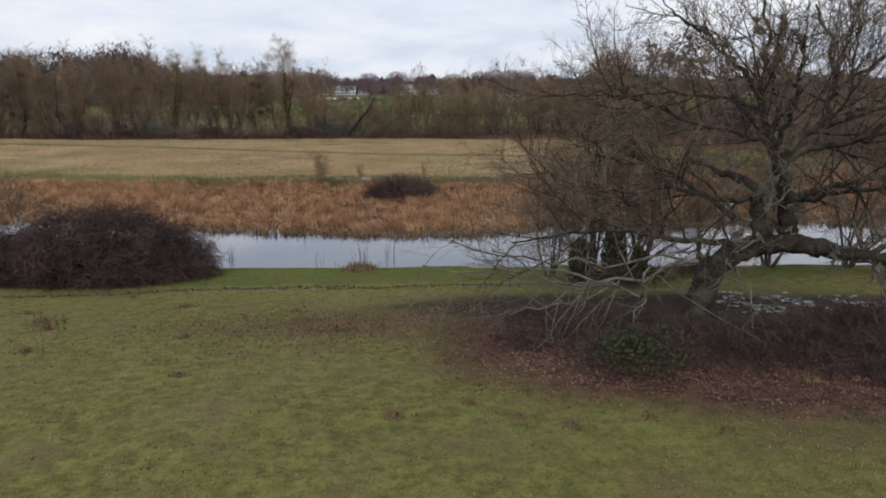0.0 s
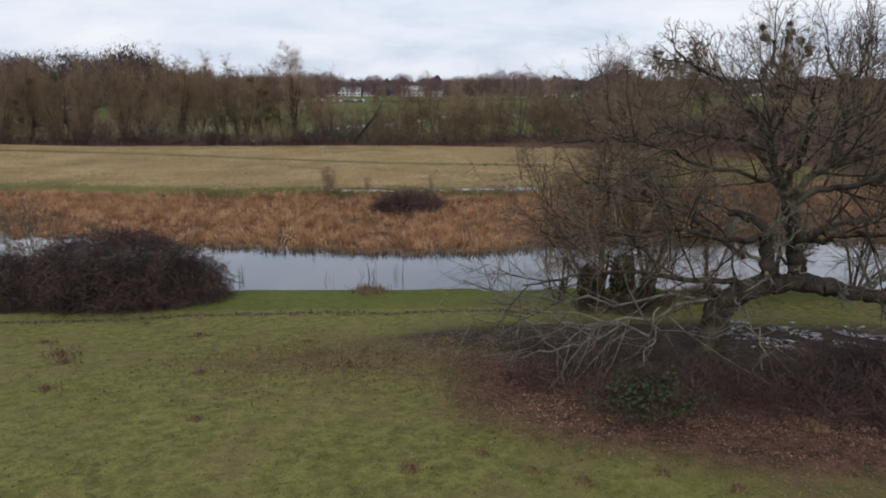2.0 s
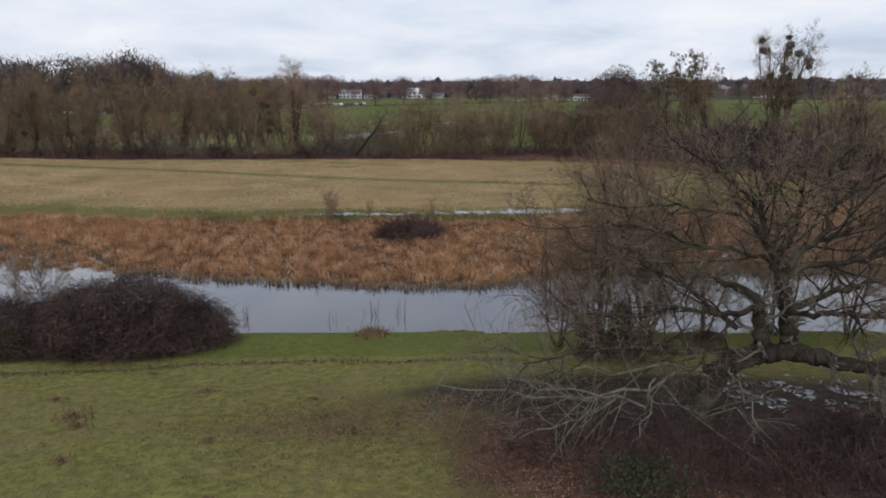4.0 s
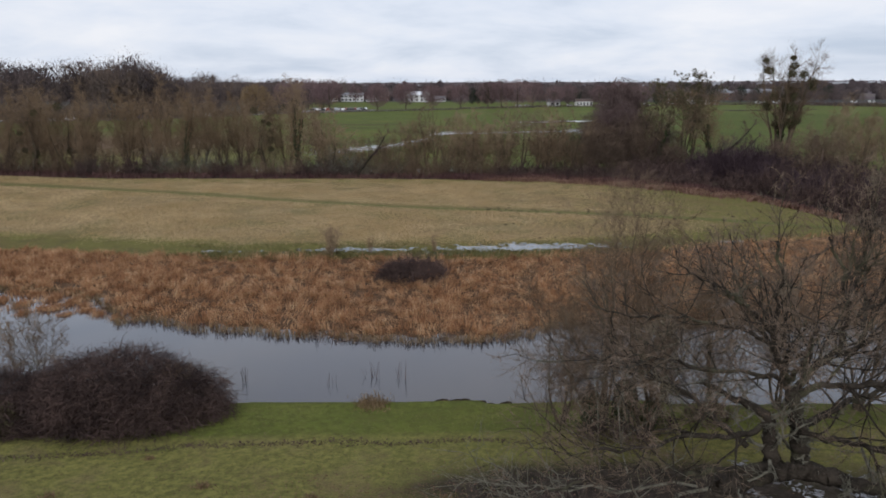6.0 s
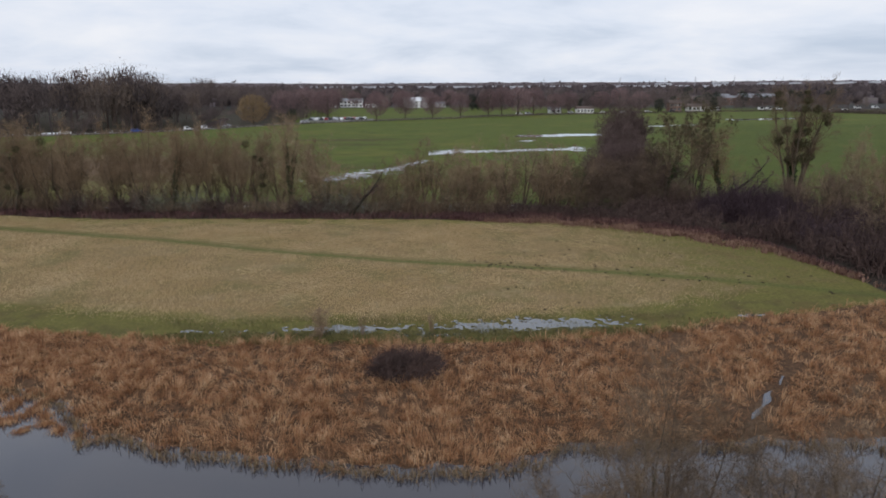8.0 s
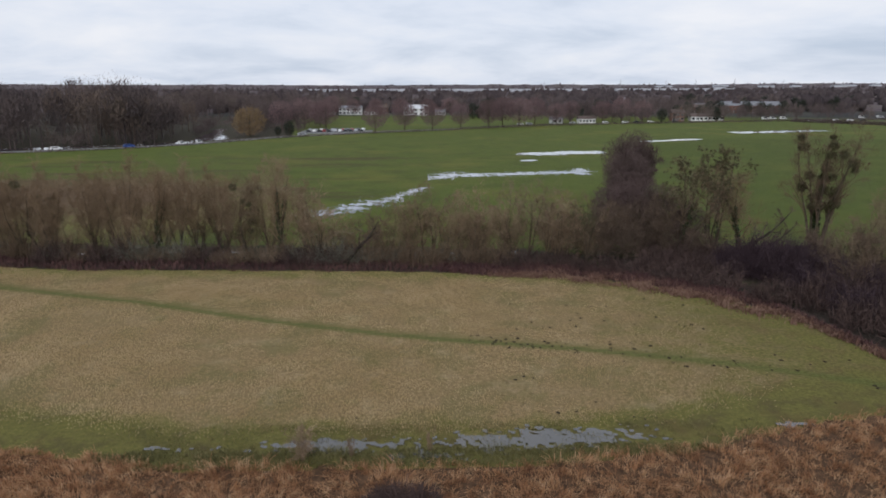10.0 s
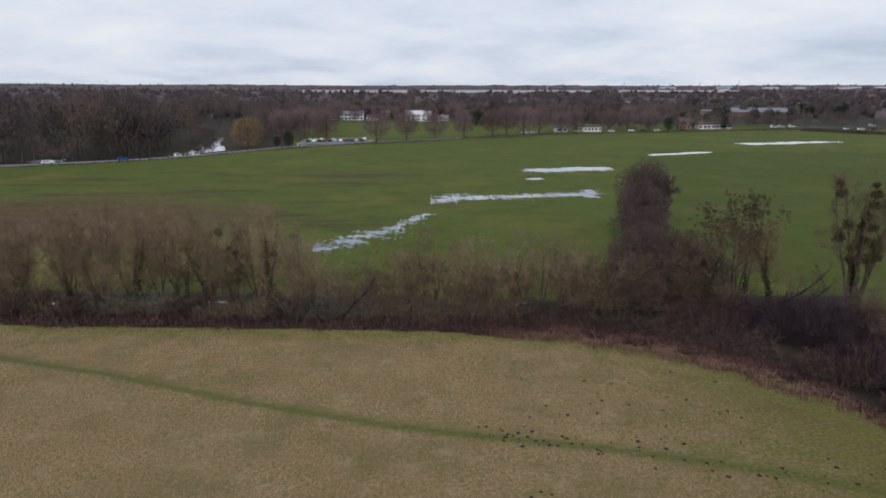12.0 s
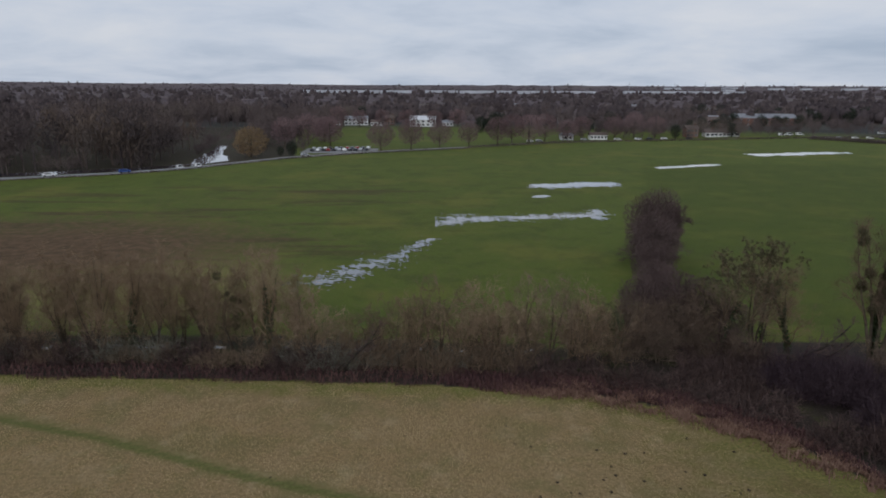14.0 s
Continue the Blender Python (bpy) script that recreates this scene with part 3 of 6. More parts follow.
def ragged(x, y, base, seed, size=1.0, amount=1.0):
    return base + amount * (0.5 * ripple(x, y * 1.8, 1.9 * size, seed) + 0.55 * ripple(x, y * 1.6, 0.5 * size, seed + 1) + 0.5 * ripple(x, y * 1.4, 0.23 * size, seed + 2))


puddle(-32, 4, 130, 182, 0.35, lambda x, y: ragged(x, y, np.maximum(seg(x, y, (-20, 140), (-8, 156), 3.8), seg(x, y, (-8, 156), (0, 174), 2.0)), 1, 0.9, 1.35) - 0.6,
       "long broken puddle lying in the green field")
puddle(1, 50, 184, 216, 0.4, lambda x, y: ragged(x, y, np.maximum.reduce([seg(x, y, (5, 195), (44, 203), 3.6), seg(x, y, (43, 198), (45, 209), 2.6), seg(x, y, (4, 192), (8, 199), 4.4)]), 2, 1.0, 1.1) - 0.4,
       "bracket shaped puddle lying in the green field")
puddle(30, 68, 228, 272, 0.7, lambda x, y: ragged(x, y, np.maximum(seg(x, y, (38, 255), (60, 260), 6.5), seg(x, y, (33.5, 233), (35, 234), 2.5)), 3, 1.6, 0.5) - 0.22,
       "wide pale puddle lying in the green field")
puddle(90, 130, 300, 328, 1.0, lambda x, y: ragged(x, y, seg(x, y, (97, 308), (124, 321), 3.4), 4, 2, 0.5) - 0.2, "thin distant puddle in the green field")
puddle(150, 225, 350, 395, 1.2, lambda x, y: ragged(x, y, np.maximum(seg(x, y, (165, 364), (208, 376), 6.5), seg(x, y, (205, 376), (216, 376), 4.0)), 5, 2.5, 0.5) - 0.2, "wide distant puddle in the green field")

# ---------------------------------------------------------------- trees and shrubs
def at(x, y):
    return float(lift(x, y))


def bare_tree(seed, height, girth, spread=0.45, limbs=9, first=0.25, rise=0.10, twig=0.014, sub=(5, 6, 5), stems=1, wander=0.12, bark=BARK_GREY, twigs=TWIG_BROWN,
              lean=(0, 0), ivy=0, balls=0, name="tree", limb_angle=(30, 70), droop=0.02, last=2, haze=0, seeds=0, near=False, fan_out=0.30, clad=None, fill=0):
    """A leafless tree: stems, limbs and three orders of finer shoots. ivy: leaves on the stem; balls: mistletoe bunches."""
    rng = np.random.default_rng(seed)
    root = empty(name)
    fan = (np.arange(stems) + rng.uniform(0.1, 0.9, stems)) / stems * 2 * np.pi if clad else rng.uniform(0, 2 * np.pi, stems)
    tilt = np.full(stems, 0.06 if stems == 1 else fan_out) * rng.uniform(0.6, 1.3, stems)
    d = np.stack([np.cos(fan) * tilt + lean[0], np.sin(fan) * tilt + lean[1], np.ones(stems)], -1)
    base = np.stack([np.cos(fan), np.sin(fan), np.zeros(stems)], -1) * (0 if stems == 1 else girth * 1.5)
    base[:, 2] = -0.15
    P0, R0 = bend(rng, base, d, np.full(stems, height * 0.86) * rng.uniform(0.8, 1.1, stems), np.full(stems, girth), 9, wander * 0.6, rise * 0.5, 0.12)
    R0[:, 0] *= 1.5
    P1, R1 = shoots(rng, P0, R0, limbs, (first, 0.97), limb_angle, (spread * 0.6, spread * 1.2), 7, wander, rise, 0.55, twig * 1.6, tip=0.2)
    P2, R2 = shoots(rng, P1, R1, sub[0], (0.2, 1.0), (25, 65), (0.35, 0.65), 5, wander * 1.2, rise * 0.6, 0.6, twig * 1.2, tip=0.35)
    P3, R3 = shoots(rng, P2, R2, sub[1], (0.15, 1.0), (20, 60), (0.5, 0.9), 4, wander * 1.2, droop, 0.6, twig * 0.75, tip=0.4)
    P4, R4 = shoots(rng, P3, R3, sub[2], (0.1, 1.0), (20, 60), (0.7, 1.2), last, wander, droop, 0.7, twig * 0.5, tip=0.4)
    for i in range(stems):
        part("trunk" if stems == 1 else "stem", tubes(P0[i:i + 1], R0[i:i + 1], 7), bark, root)
    pieces = [tubes(P1, R1, 4), tubes(P2, R2, 3) if near else ribbons(rng, P2, R2 * 1.2), ribbons(rng, P3, R3), ribbons(rng, P4, R4)]
    if haze:
        # the finest shoots, too thin to follow singly, along all the twigs
        k = rng.integers(0, len(P4), haze)
        f = rng.uniform(0, 1.2, haze)[:, None]
        along = P4[k, -1] - P4[k, 0]
        c = P4[k, 0] + along * f + rng.normal(0, height * 0.016, (haze, 3))
        ok = c[:, 2] > 0.3
        out = unit(along[ok]) + np.array([0, 0, 0.45]) + rng.normal(0, 0.35, c[ok].shape)
        pieces.append(slivers(rng, c[ok], out, rng.uniform(0.02, 0.055, ok.sum()) * height, twig * 1.0))
    if fill:
        # a close round head of twigs
        c = ball(rng, fill, (0.37 * height, 0.37 * height, 0.47 * height), 0.3)
        c *= (1 + 0.16 * ripple(c[:, 0] * 2, c[:, 2] * 2 + c[:, 1], 0.16 * height, seed) + 0.08 * ripple(c[:, 1] * 2, c[:, 2] * 2, 0.07 * height, seed + 1))[:, None]
        out = c / height + np.array([0, 0, 0.25]) + rng.normal(0, 0.22, c.shape)
        c[:, 2] += 0.52 * height
        pieces.append(slivers(rng, c, out, rng.uniform(0.03, 0.075, fill) * height, twig * 1.9))
    tagged(part("crown", join(pieces), twigs, root), kind="stuff")
    if seeds:
        k = P3[rng.integers(0, len(P3), seeds * 3), -1]
        k = k[np.argsort(-k[:, 2] + rng.normal(0, height * 0.12, len(k)))[:seeds]]
        c = (k[:, None] + rng.normal(0, 0.10, (seeds, 7, 3))).reshape(-1, 3)
        tagged(part("fruit", slivers(rng, c, rng.normal(0, 1, c.shape), 0.26, 0.12), MISTLETOE, root, "dark brown hanging fruit"), kind="stuff")
    if ivy:
        k = rng.integers(0, clad or stems, ivy)
        s = rng.uniform(0.05, 0.75, ivy) * 8
        i = s.astype(int)
        c = P0[k, i] + (P0[k, i + 1] - P0[k, i]) * (s - i)[:, None]
        off = unit(rng.normal(0, 1, (ivy, 3))) * (rng.uniform(0.1, 0.75, ivy) * (1.1 - s / 9))[:, None]
        tagged(part("ivy", slivers(rng, c + off, rng.normal(0, 1, (ivy, 3)), 0.34, 0.26), IVY, root, "dark green ivy wrapped round the trunk"), kind="stuff")
    for _ in range(balls):
        j = rng.integers(0, len(P1))
        c = P1[j, int(rng.integers(2, 6))]
        r = rng.uniform(0.35, 0.72)
        q = ball(rng, 260, (r, r, r * 0.9), 0.2)
        tagged(part("mistletoe", slivers(rng, c + q, q + rng.normal(0, 0.3, q.shape), 0.3, 0.09), MISTLETOE, root, "round bunch of mistletoe"), kind="stuff")
    return root


def place(kind, x, y, turn=0.0, size=1.0, tall=1.0, label="", category="tree", group="", sink=0.0, tip=(0, 0)):
    m = Matrix.Translation((x, y, at(x, y) - sink)) @ Euler((tip[0], tip[1], radians(turn))).to_matrix().to_4x4() @ Matrix.Diagonal((size, size, size * tall, 1))
    ob = copy_thing(kind, m)
    return tagged(ob, label, category, group)


def drop(kind):
    """Takes the pattern away once its copies stand."""
    for o in (*kind.children_recursive, kind):
        bpy.data.objects.remove(o)


def mound(seed, rx, ry, h, canes, twig, material, name="bush", reach=(0.5, 1.1), density=4, hang=-0.14, points=7, rough=0.16, skin=0, reined=1.0):
    """A thicket: canes that rise from the ground, arch over and hang, with side shoots."""
    rng = np.random.default_rng(seed)
    root = empty(name)
    a, q = rng.uniform(0, 2 * np.pi, canes), np.sqrt(rng.uniform(0, 1, canes)) * 0.86
    base = np.stack([np.cos(a) * q * rx, np.sin(a) * q * ry, np.full(canes, -0.1)], -1)
    local = h * np.sqrt(np.maximum(1 - q ** 2, 0.06)) * (1 + rough * ripple(base[:, 0], base[:, 1], 0.9, seed) + 0.5 * rough * ripple(base[:, 0], base[:, 1], 0.35, seed)) * rng.uniform(0.75, 1.08, canes)
    d = np.stack([np.cos(a) * 0.25, np.sin(a) * 0.25, np.ones(canes)], -1) + rng.normal(0, 0.35, (canes, 3)) * np.array([1, 1, 0.2])
    P1, R1 = bend(rng, base, d, local * reined * rng.uniform(1.0, 1.45, canes), rng.uniform(1.1, 1.8, canes) * twig, points, 0.16, hang, 0.5)
    P2, R2 = shoots(rng, P1, R1, density, (0.3, 1.0), (25, 80), (0.25, 0.55), 3, 0.22, hang * 0.8, 0.8, twig * 0.8, tip=0.5)
    P2[..., 2] = np.maximum(P2[..., 2], 0.02)
    P1[..., 2] = np.maximum(P1[..., 2], -0.1)
    if skin:
        # the outermost canes, arching over and hanging down the sides
        t, e = rng.uniform(0, 2 * np.pi, skin), np.arcsin(rng.uniform(0.0, 1, skin))
        out = np.stack([np.cos(t) * np.cos(e), np.sin(t) * np.cos(e), np.sin(e)], -1)
        swell = rng.uniform(0.78, 1.0, skin) * (1 + 0.07 * ripple(t * 3, e * 3, 0.6, seed) + 0.04 * ripple(t * 3, e * 3, 0.2, seed))
        side = np.cross(out, np.array([0, 0, 1.0])) * rng.normal(0, 0.8, skin)[:, None]
        Ps, Rs = bend(rng, out * np.array([rx, ry, h]) * swell[:, None], out * 0.5 + side + rng.normal(0, 0.35, out.shape) + np.array([0, 0, 0.25]), rng.uniform(0.3, 0.85, skin), np.full(skin, twig), 4, 0.2, -0.45, 0.5)
        Ps[..., 2] = np.maximum(Ps[..., 2], 0.02)
        tagged(part("outer_growth", ribbons(rng, Ps, Rs), material, root), kind="stuff")
    tagged(part("thicket", ribbons(rng, P1, R1), material, root), kind="stuff")
    tagged(part("crown", ribbons(rng, P2, R2), material, root), kind="stuff")
    return root


# the old oak on the bank: a short leaning bole, one long low limb, a spreading crown
rng = np.random.default_rng(7)
oak = tagged(empty("oak_tree", pose(7.72, 17.86, 0.09)), "old spreading leafless oak with gnarled mossy limbs on the bank", "tree")
OZ = at(7.3, 17.86) - 0.09


def limb_line(points, radii, n, seed, rough=0.05):
    """A smooth line of n points through the given ones, with their radii, a little crooked."""
    g = np.random.default_rng(seed)
    pts, rad = np.array(points, float), np.array(radii, float)
    u = np.concatenate([[0], np.cumsum(np.linalg.norm(np.diff(pts, axis=0), axis=1))])
    v = np.linspace(0, u[-1], n)
    P = np.stack([np.interp(v, u, pts[:, i]) for i in range(3)], -1)
    for _ in range(2):
        P[1:-1] = (P[:-2] + 2 * P[1:-1] + P[2:]) / 4
    P[1:-1] += g.normal(0, rough, (n - 2, 3))
    return P[None], np.interp(v, u, rad)[None]


def gnarl(data, amount, size):
    """Knobs and hollows on a limb."""
    v, f = data
    v = np.array(v)
    for i, p in enumerate(v):
        q = Vector(p)
        v[i] += np.array(noise.noise_vector(q * size)) * amount + np.array(noise.noise_vector(q * size * 3.1)) * amount * 0.45
    return v, f


bole = limb_line([(-0.5, 0, OZ - 0.25), (-0.52, 0, OZ + 0.2), (-0.6, 0, 2.1), (-0.35, 0, 2.75), (0.16, 0, 3.15), (0.8, -0.1, 3.38), (1.5, -0.2, 3.42), (2.2, -0.4, 3.3)], [0.66, 0.41, 0.34, 0.31, 0.29, 0.27, 0.25, 0.22], 44, 1, 0.015)
part("trunk", gnarl(tubes(*bole, 20), 0.085, 2.6), BARK, oak, "short leaning bole with thick bark")
stub = limb_line([(-0.55, -0.05, 2.3), (-0.58, -0.1, 2.75), (-0.6, -0.12, 3.0)], [0.28, 0.24, 0.15], 5, 2, 0.02)
part("broken_stub", gnarl(tubes(*stub, 12), 0.07, 3.0), BARK, oak, "broken stump of a torn limb")
for sx in (-0.72, -0.5):
    part("splinter", tubes(np.array([[[sx, -0.1, 2.9], [sx - 0.06, -0.14, 3.2]]]), np.array([[0.08, 0.01]]), 5), BARK, oak)
LINES, RADII = [], []


def oak_limb(points, thick, thin, rough=0.045):
    thick = thick * 0.86 if thick > 0.2 else thick * 0.68
    P, R = limb_line(points, np.linspace(thick, thin * 0.9, len(points)), 22, 20 + len(LINES), rough * 0.8)
    LINES.append(P), RADII.append(R)
    part("limb", gnarl(tubes(P, R, 9), 0.022 + 0.12 * thick, 3.2), BARK, oak, "gnarled dark limb")


# the low limb that runs on from the bole, and the two stems that stand on it
oak_limb([(2.0, -0.35, 3.33), (2.8, -0.6, 3.22), (3.7, -0.8, 3.12), (5.0, -1.0, 3.2), (6.6, -1.1, 3.0)], 0.28, 0.07)
oak_limb([(0.8, 0, 3.4), (0.68, 0.1, 4.2), (0.72, 0.1, 4.7), (0.2, 0.2, 5.05), (-0.2, 0.4, 5.15), (-0.9, 0.8, 5.5)], 0.25, 0.06)
oak_limb([(1.6, 0, 3.4), (1.4, 0, 4.2), (1.3, 0, 4.6), (1.12, 0, 5.45)], 0.27, 0.2, 0.03)
# the crown: upright limbs, then those to either side
oak_limb([(1.12, 0, 5.4), (0.64, 0, 6.36), (0.4, 0, 7.18), (0.55, 0.1, 8.4), (0.34, 0.2, 9.4)], 0.15, 0.03)
oak_limb([(0.4, 0, 7.1), (-0.45, -0.3, 7.9), (-1.3, -0.6, 8.5), (-2.2, -0.8, 9.0)], 0.09, 0.025)
oak_limb([(1.15, 0, 5.4), (1.75, -0.3, 5.85), (2.35, -0.7, 5.97), (3.4, -1.1, 6.35), (5.0, -1.6, 6.9)], 0.15, 0.03)
oak_limb([(1.1, 0, 5.5), (1.9, 0.3, 6.25), (2.4, 0.4, 6.35), (2.63, 0.6, 7.25), (2.5, 0.8, 8.4), (2.1, 1.0, 9.3)], 0.15, 0.03)
oak_limb([(2.62, 0.6, 7.3), (3.05, 1.0, 8.5), (3.45, 1.3, 9.6)], 0.085, 0.025)
oak_limb([(2.4, 0.4, 6.3), (3.3, 0.7, 6.5), (4.5, 1.2, 7.1), (5.6, 1.5, 8.0)], 0.11, 0.025)
oak_limb([(1.38, 0, 4.5), (2.66, 0.7, 4.65), (4.2, 1.4, 4.75), (5.3, 1.8, 4.8), (6.8, 2.2, 5.3)], 0.15, 0.035)
oak_limb([(1.0, 0, 5.8), (-0.3, -0.4, 6.2), (-1.65, -0.8, 6.55), (-3.0, -1.2, 7.05), (-4.5, -1.6, 7.2)], 0.10, 0.02)
oak_limb([(0.53, 0, 6.7), (0.1, 0.4, 6.95), (-1.25, 1.0, 7.2), (-2.55, 1.6, 7.0), (-3.6, 2.0, 7.2)], 0.09, 0.02)
oak_limb([(0.66, 0.1, 4.6), (-0.7, -0.6, 4.6), (-1.95, -1.2, 5.05), (-3.45, -1.8, 5.0), (-4.7, -2.2, 5.3)], 0.12, 0.025)
oak_limb([(0.1, 0, 4.0), (-0.7, 0.4, 4.6), (-1.25, 1.0, 5.2), (-2.45, 1.6, 5.3), (-3.6, 2.0, 5.7)], 0.11, 0.025)
oak_limb([(0.1, 0, 3.3), (-1.1, -0.4, 3.58), (-2.1, -0.8, 3.7), (-3.1, -1.2, 4.05), (-4.7, -1.6, 4.05), (-5.9, -1.8, 3.9)], 0.13, 0.025)
oak_limb([(1.4, -0.1, 4.4), (1.7, -1.3, 4.9), (2.2, -2.5, 5.1), (2.9, -3.6, 5.6)], 0.12, 0.025)
oak_limb([(1.2, 0.1, 5.2), (1.3, 1.4, 6.1), (1.0, 2.6, 7.0), (0.8, 3.6, 8.1)], 0.12, 0.025)
oak_limb([(0.9, -0.1, 5.9), (0.7, -1.1, 6.9), (0.2, -2.0, 7.7), (-0.2, -2.8, 8.3)], 0.10, 0.02)
oak_limb([(3.2, -0.7, 3.2), (3.8, -1.4, 3.8), (4.9, -2.0, 4.3), (6.2, -2.5, 4.5)], 0.12, 0.025)
oak_limb([(3.6, -0.8, 3.1), (4.6, -0.2, 3.9), (5.9, 0.3, 4.5), (7.4, 0.5, 4.6)], 0.12, 0.025)
oak_limb([(2.6, 0.65, 7.2), (3.6, 0.2, 8.0), (4.6, -0.2, 8.7), (5.4, -0.5, 9.6)], 0.08, 0.025)
oak_limb([(3.2, 0.7, 6.5), (4.0, 2.0, 7.2), (4.6, 3.0, 8.2), (5.0, 3.6, 9.2)], 0.09, 0.025)
oak_limb([(2.4, -0.7, 6.0), (3.2, -1.8, 6.9), (3.9, -2.6, 7.9), (4.3, -3.2, 8.8)], 0.09, 0.025)
P1, R1 = np.concatenate(LINES), np.concatenate(RADII)
P2, R2 = shoots(rng, P1[3:], R1[3:], 14, (0.12, 1.0), (25, 60), (0.3, 0.6), 8, 0.13, 0.07, 0.42, 0.016, 2.6, tip=0.35)
P3, R3 = shoots(rng, P2, R2, 6, (0.2, 1.0), (25, 55), (0.35, 0.75), 5, 0.14, 0.05, 0.5, 0.009, tip=0.45)
P4, R4 = shoots(rng, P3, R3, 4, (0.15, 1.0), (25, 60), (0.35, 0.75), 4, 0.16, 0.03, 0.6, 0.0055, tip=0.5)
P5, R5 = shoots(rng, P4, R4, 4, (0.1, 1.0), (20, 60), (0.4, 0.75), 3, 0.18, 0.0, 0.8, 0.0045, tip=0.6)
for q in (P2, P3, P4, P5):
    q[..., 2] = np.maximum(q[..., 2], OZ + 0.3)
Pg, Rg = shoots(rng, P1[:3], R1[:3], 22, (0.05, 1.0), (40, 95), (0.12, 0.34), 8, 0.26, 0.02, 0.3, 0.02, 1.6, tip=0.3)
Ph, Rh = shoots(rng, Pg, Rg, 6, (0.2, 1.0), (30, 75), (0.35, 0.7), 5, 0.24, 0.0, 0.5, 0.010, tip=0.4)
Pi, Ri = shoots(rng, Ph, Rh, 4, (0.2, 1.0), (25, 65), (0.4, 0.8), 4, 0.22, 0.0, 0.6, 0.007, tip=0.4)
for q in (Pg, Ph, Pi):
    q[..., 2] = np.maximum(q[..., 2], OZ + 0.3)
tagged(part("gnarled_shoot", join([tubes(Pg, Rg, 6), tubes(Ph, Rh, 4), tubes(Pi, Ri, 3)]), PALE_BARK, oak, "short crooked lichen covered shoots on the low limb"), kind="stuff")
tagged(part("branchwork", join([tubes(P2, R2, 6), tubes(P3, R3, 4)]), BARK, oak), kind="stuff")
tagged(part("crown", join([tubes(P4, R4, 3), ribbons(rng, P5, R5)]), TWIG_OAK, oak, "fine bare twigs"), kind="stuff")


# pale dead branches hanging low
def dead_branch(points, thick, seed, spray=9, fine=4):
    g = np.random.default_rng(seed)
    P, R = limb_line(points, np.linspace(thick, 0.015, len(points)), 10, seed, 0.08)
    Pe, Re = shoots(g, P, R, spray, (0.1, 1.0), (30, 70), (0.3, 0.6), 5, 0.24, 0.0, 0.55, 0.009, tip=0.4)
    Pf, Rf = shoots(g, Pe, Re, fine, (0.2, 1.0), (25, 60), (0.35, 0.6), 3, 0.2, 0.0, 0.7, 0.006, tip=0.5)
    part("dead_branch", join([tubes(P, R, 6), tubes(Pe, Re, 4), tubes(Pf, Rf, 3)]), PALE_BARK, oak, "pale lichen covered dead branch")


dead_branch([(-2.6, -1.0, 2.3), (-3.3, -1.2, 2.75), (-4.1, -1.6, 2.95), (-4.7, -1.9, 3.3), (-5.6, -2.2, 3.4), (-6.4, -2.5, 3.9)], 0.036, 71)
dead_branch([(-2.3, -0.8, 3.0), (-2.6, -1.2, 2.5), (-2.55, -1.4, 2.15), (-3.1, -1.7, 1.75)], 0.03, 72)
dead_branch([(-3.3, -1.2, 2.7), (-4.4, -0.9, 2.6), (-5.5, -0.6, 2.9), (-6.4, -0.4, 3.1)], 0.034, 73)
dead_branch([(3.1, -1.2, 3.0), (3.2, -1.6, 2.5), (3.1, -1.7, 2.0)], 0.026, 74)
dead_branch([(-0.2, -0.4, 3.1), (-0.3, -1.2, 2.8), (0.1, -1.7, 2.3), (-0.2, -2.0, 1.8)], 0.026, 75)
dead_branch([(-0.9, -0.3, 3.0), (-2.4, -0.8, 2.7), (-4.0, -1.2, 2.55), (-5.2, -1.4, 2.8), (-6.6, -1.6, 3.1), (-7.9, -1.8, 3.4)], 0.05, 76, 11, 7)
dead_branch([(-1.2, -0.2, 3.0), (-2.8, -0.2, 2.9), (-4.6, -0.3, 3.05), (-6.2, -0.5, 3.5), (-7.2, -0.6, 3.7)], 0.04, 77, 10, 7)
dead_branch([(-3.4, -1.1, 2.6), (-4.4, -1.9, 2.3), (-5.2, -2.4, 2.5), (-6.0, -2.7, 2.5)], 0.03, 78, 8, 5)

# dense twiggy trees that stand on the bank behind the oak
bank_tree = bare_tree(31, 9.2, 0.06, 0.40, 11, 0.08, 0.13, 0.0085, (5, 5, 5), 5, 0.15, BARK_GREY, TWIG_BROWN, name="bank_willow", last=3, near=True)
bank_tree_b = bare_tree(32, 8.2, 0.07, 0.46, 11, 0.10, 0.10, 0.0085, (5, 6, 6), 4, 0.17, BARK_GREY, TWIG_BROWN, name="bank_willow", last=3, near=True)
BANK = [(bank_tree, 6.3, 25.8, 10, 1.0, 1.0), (bank_tree_b, 9.0, 27.9, 80, 0.95, 1.22), (bank_tree, 11.2, 27.4, 200, 0.85, 0.9), (bank_tree_b, 14.2, 27.6, 300, 0.92, 0.9),
        (bank_tree, 17.4, 27.4, 120, 0.95, 0.88), (bank_tree_b, 20.6, 27.6, 30, 1.0, 0.92), (bank_tree_b, 4.9, 26.6, 150, 0.72, 1.0), (bank_tree_b, 7.6, 25.0, 250, 0.85, 0.9)]
for kind, x, y, turn, size, tall in BANK:
    place(kind, x, y, turn, size, tall, "leafless multi-stemmed willow with fine brown twigs on the river bank", "tree", "bank willows")
drop(bank_tree), drop(bank_tree_b)

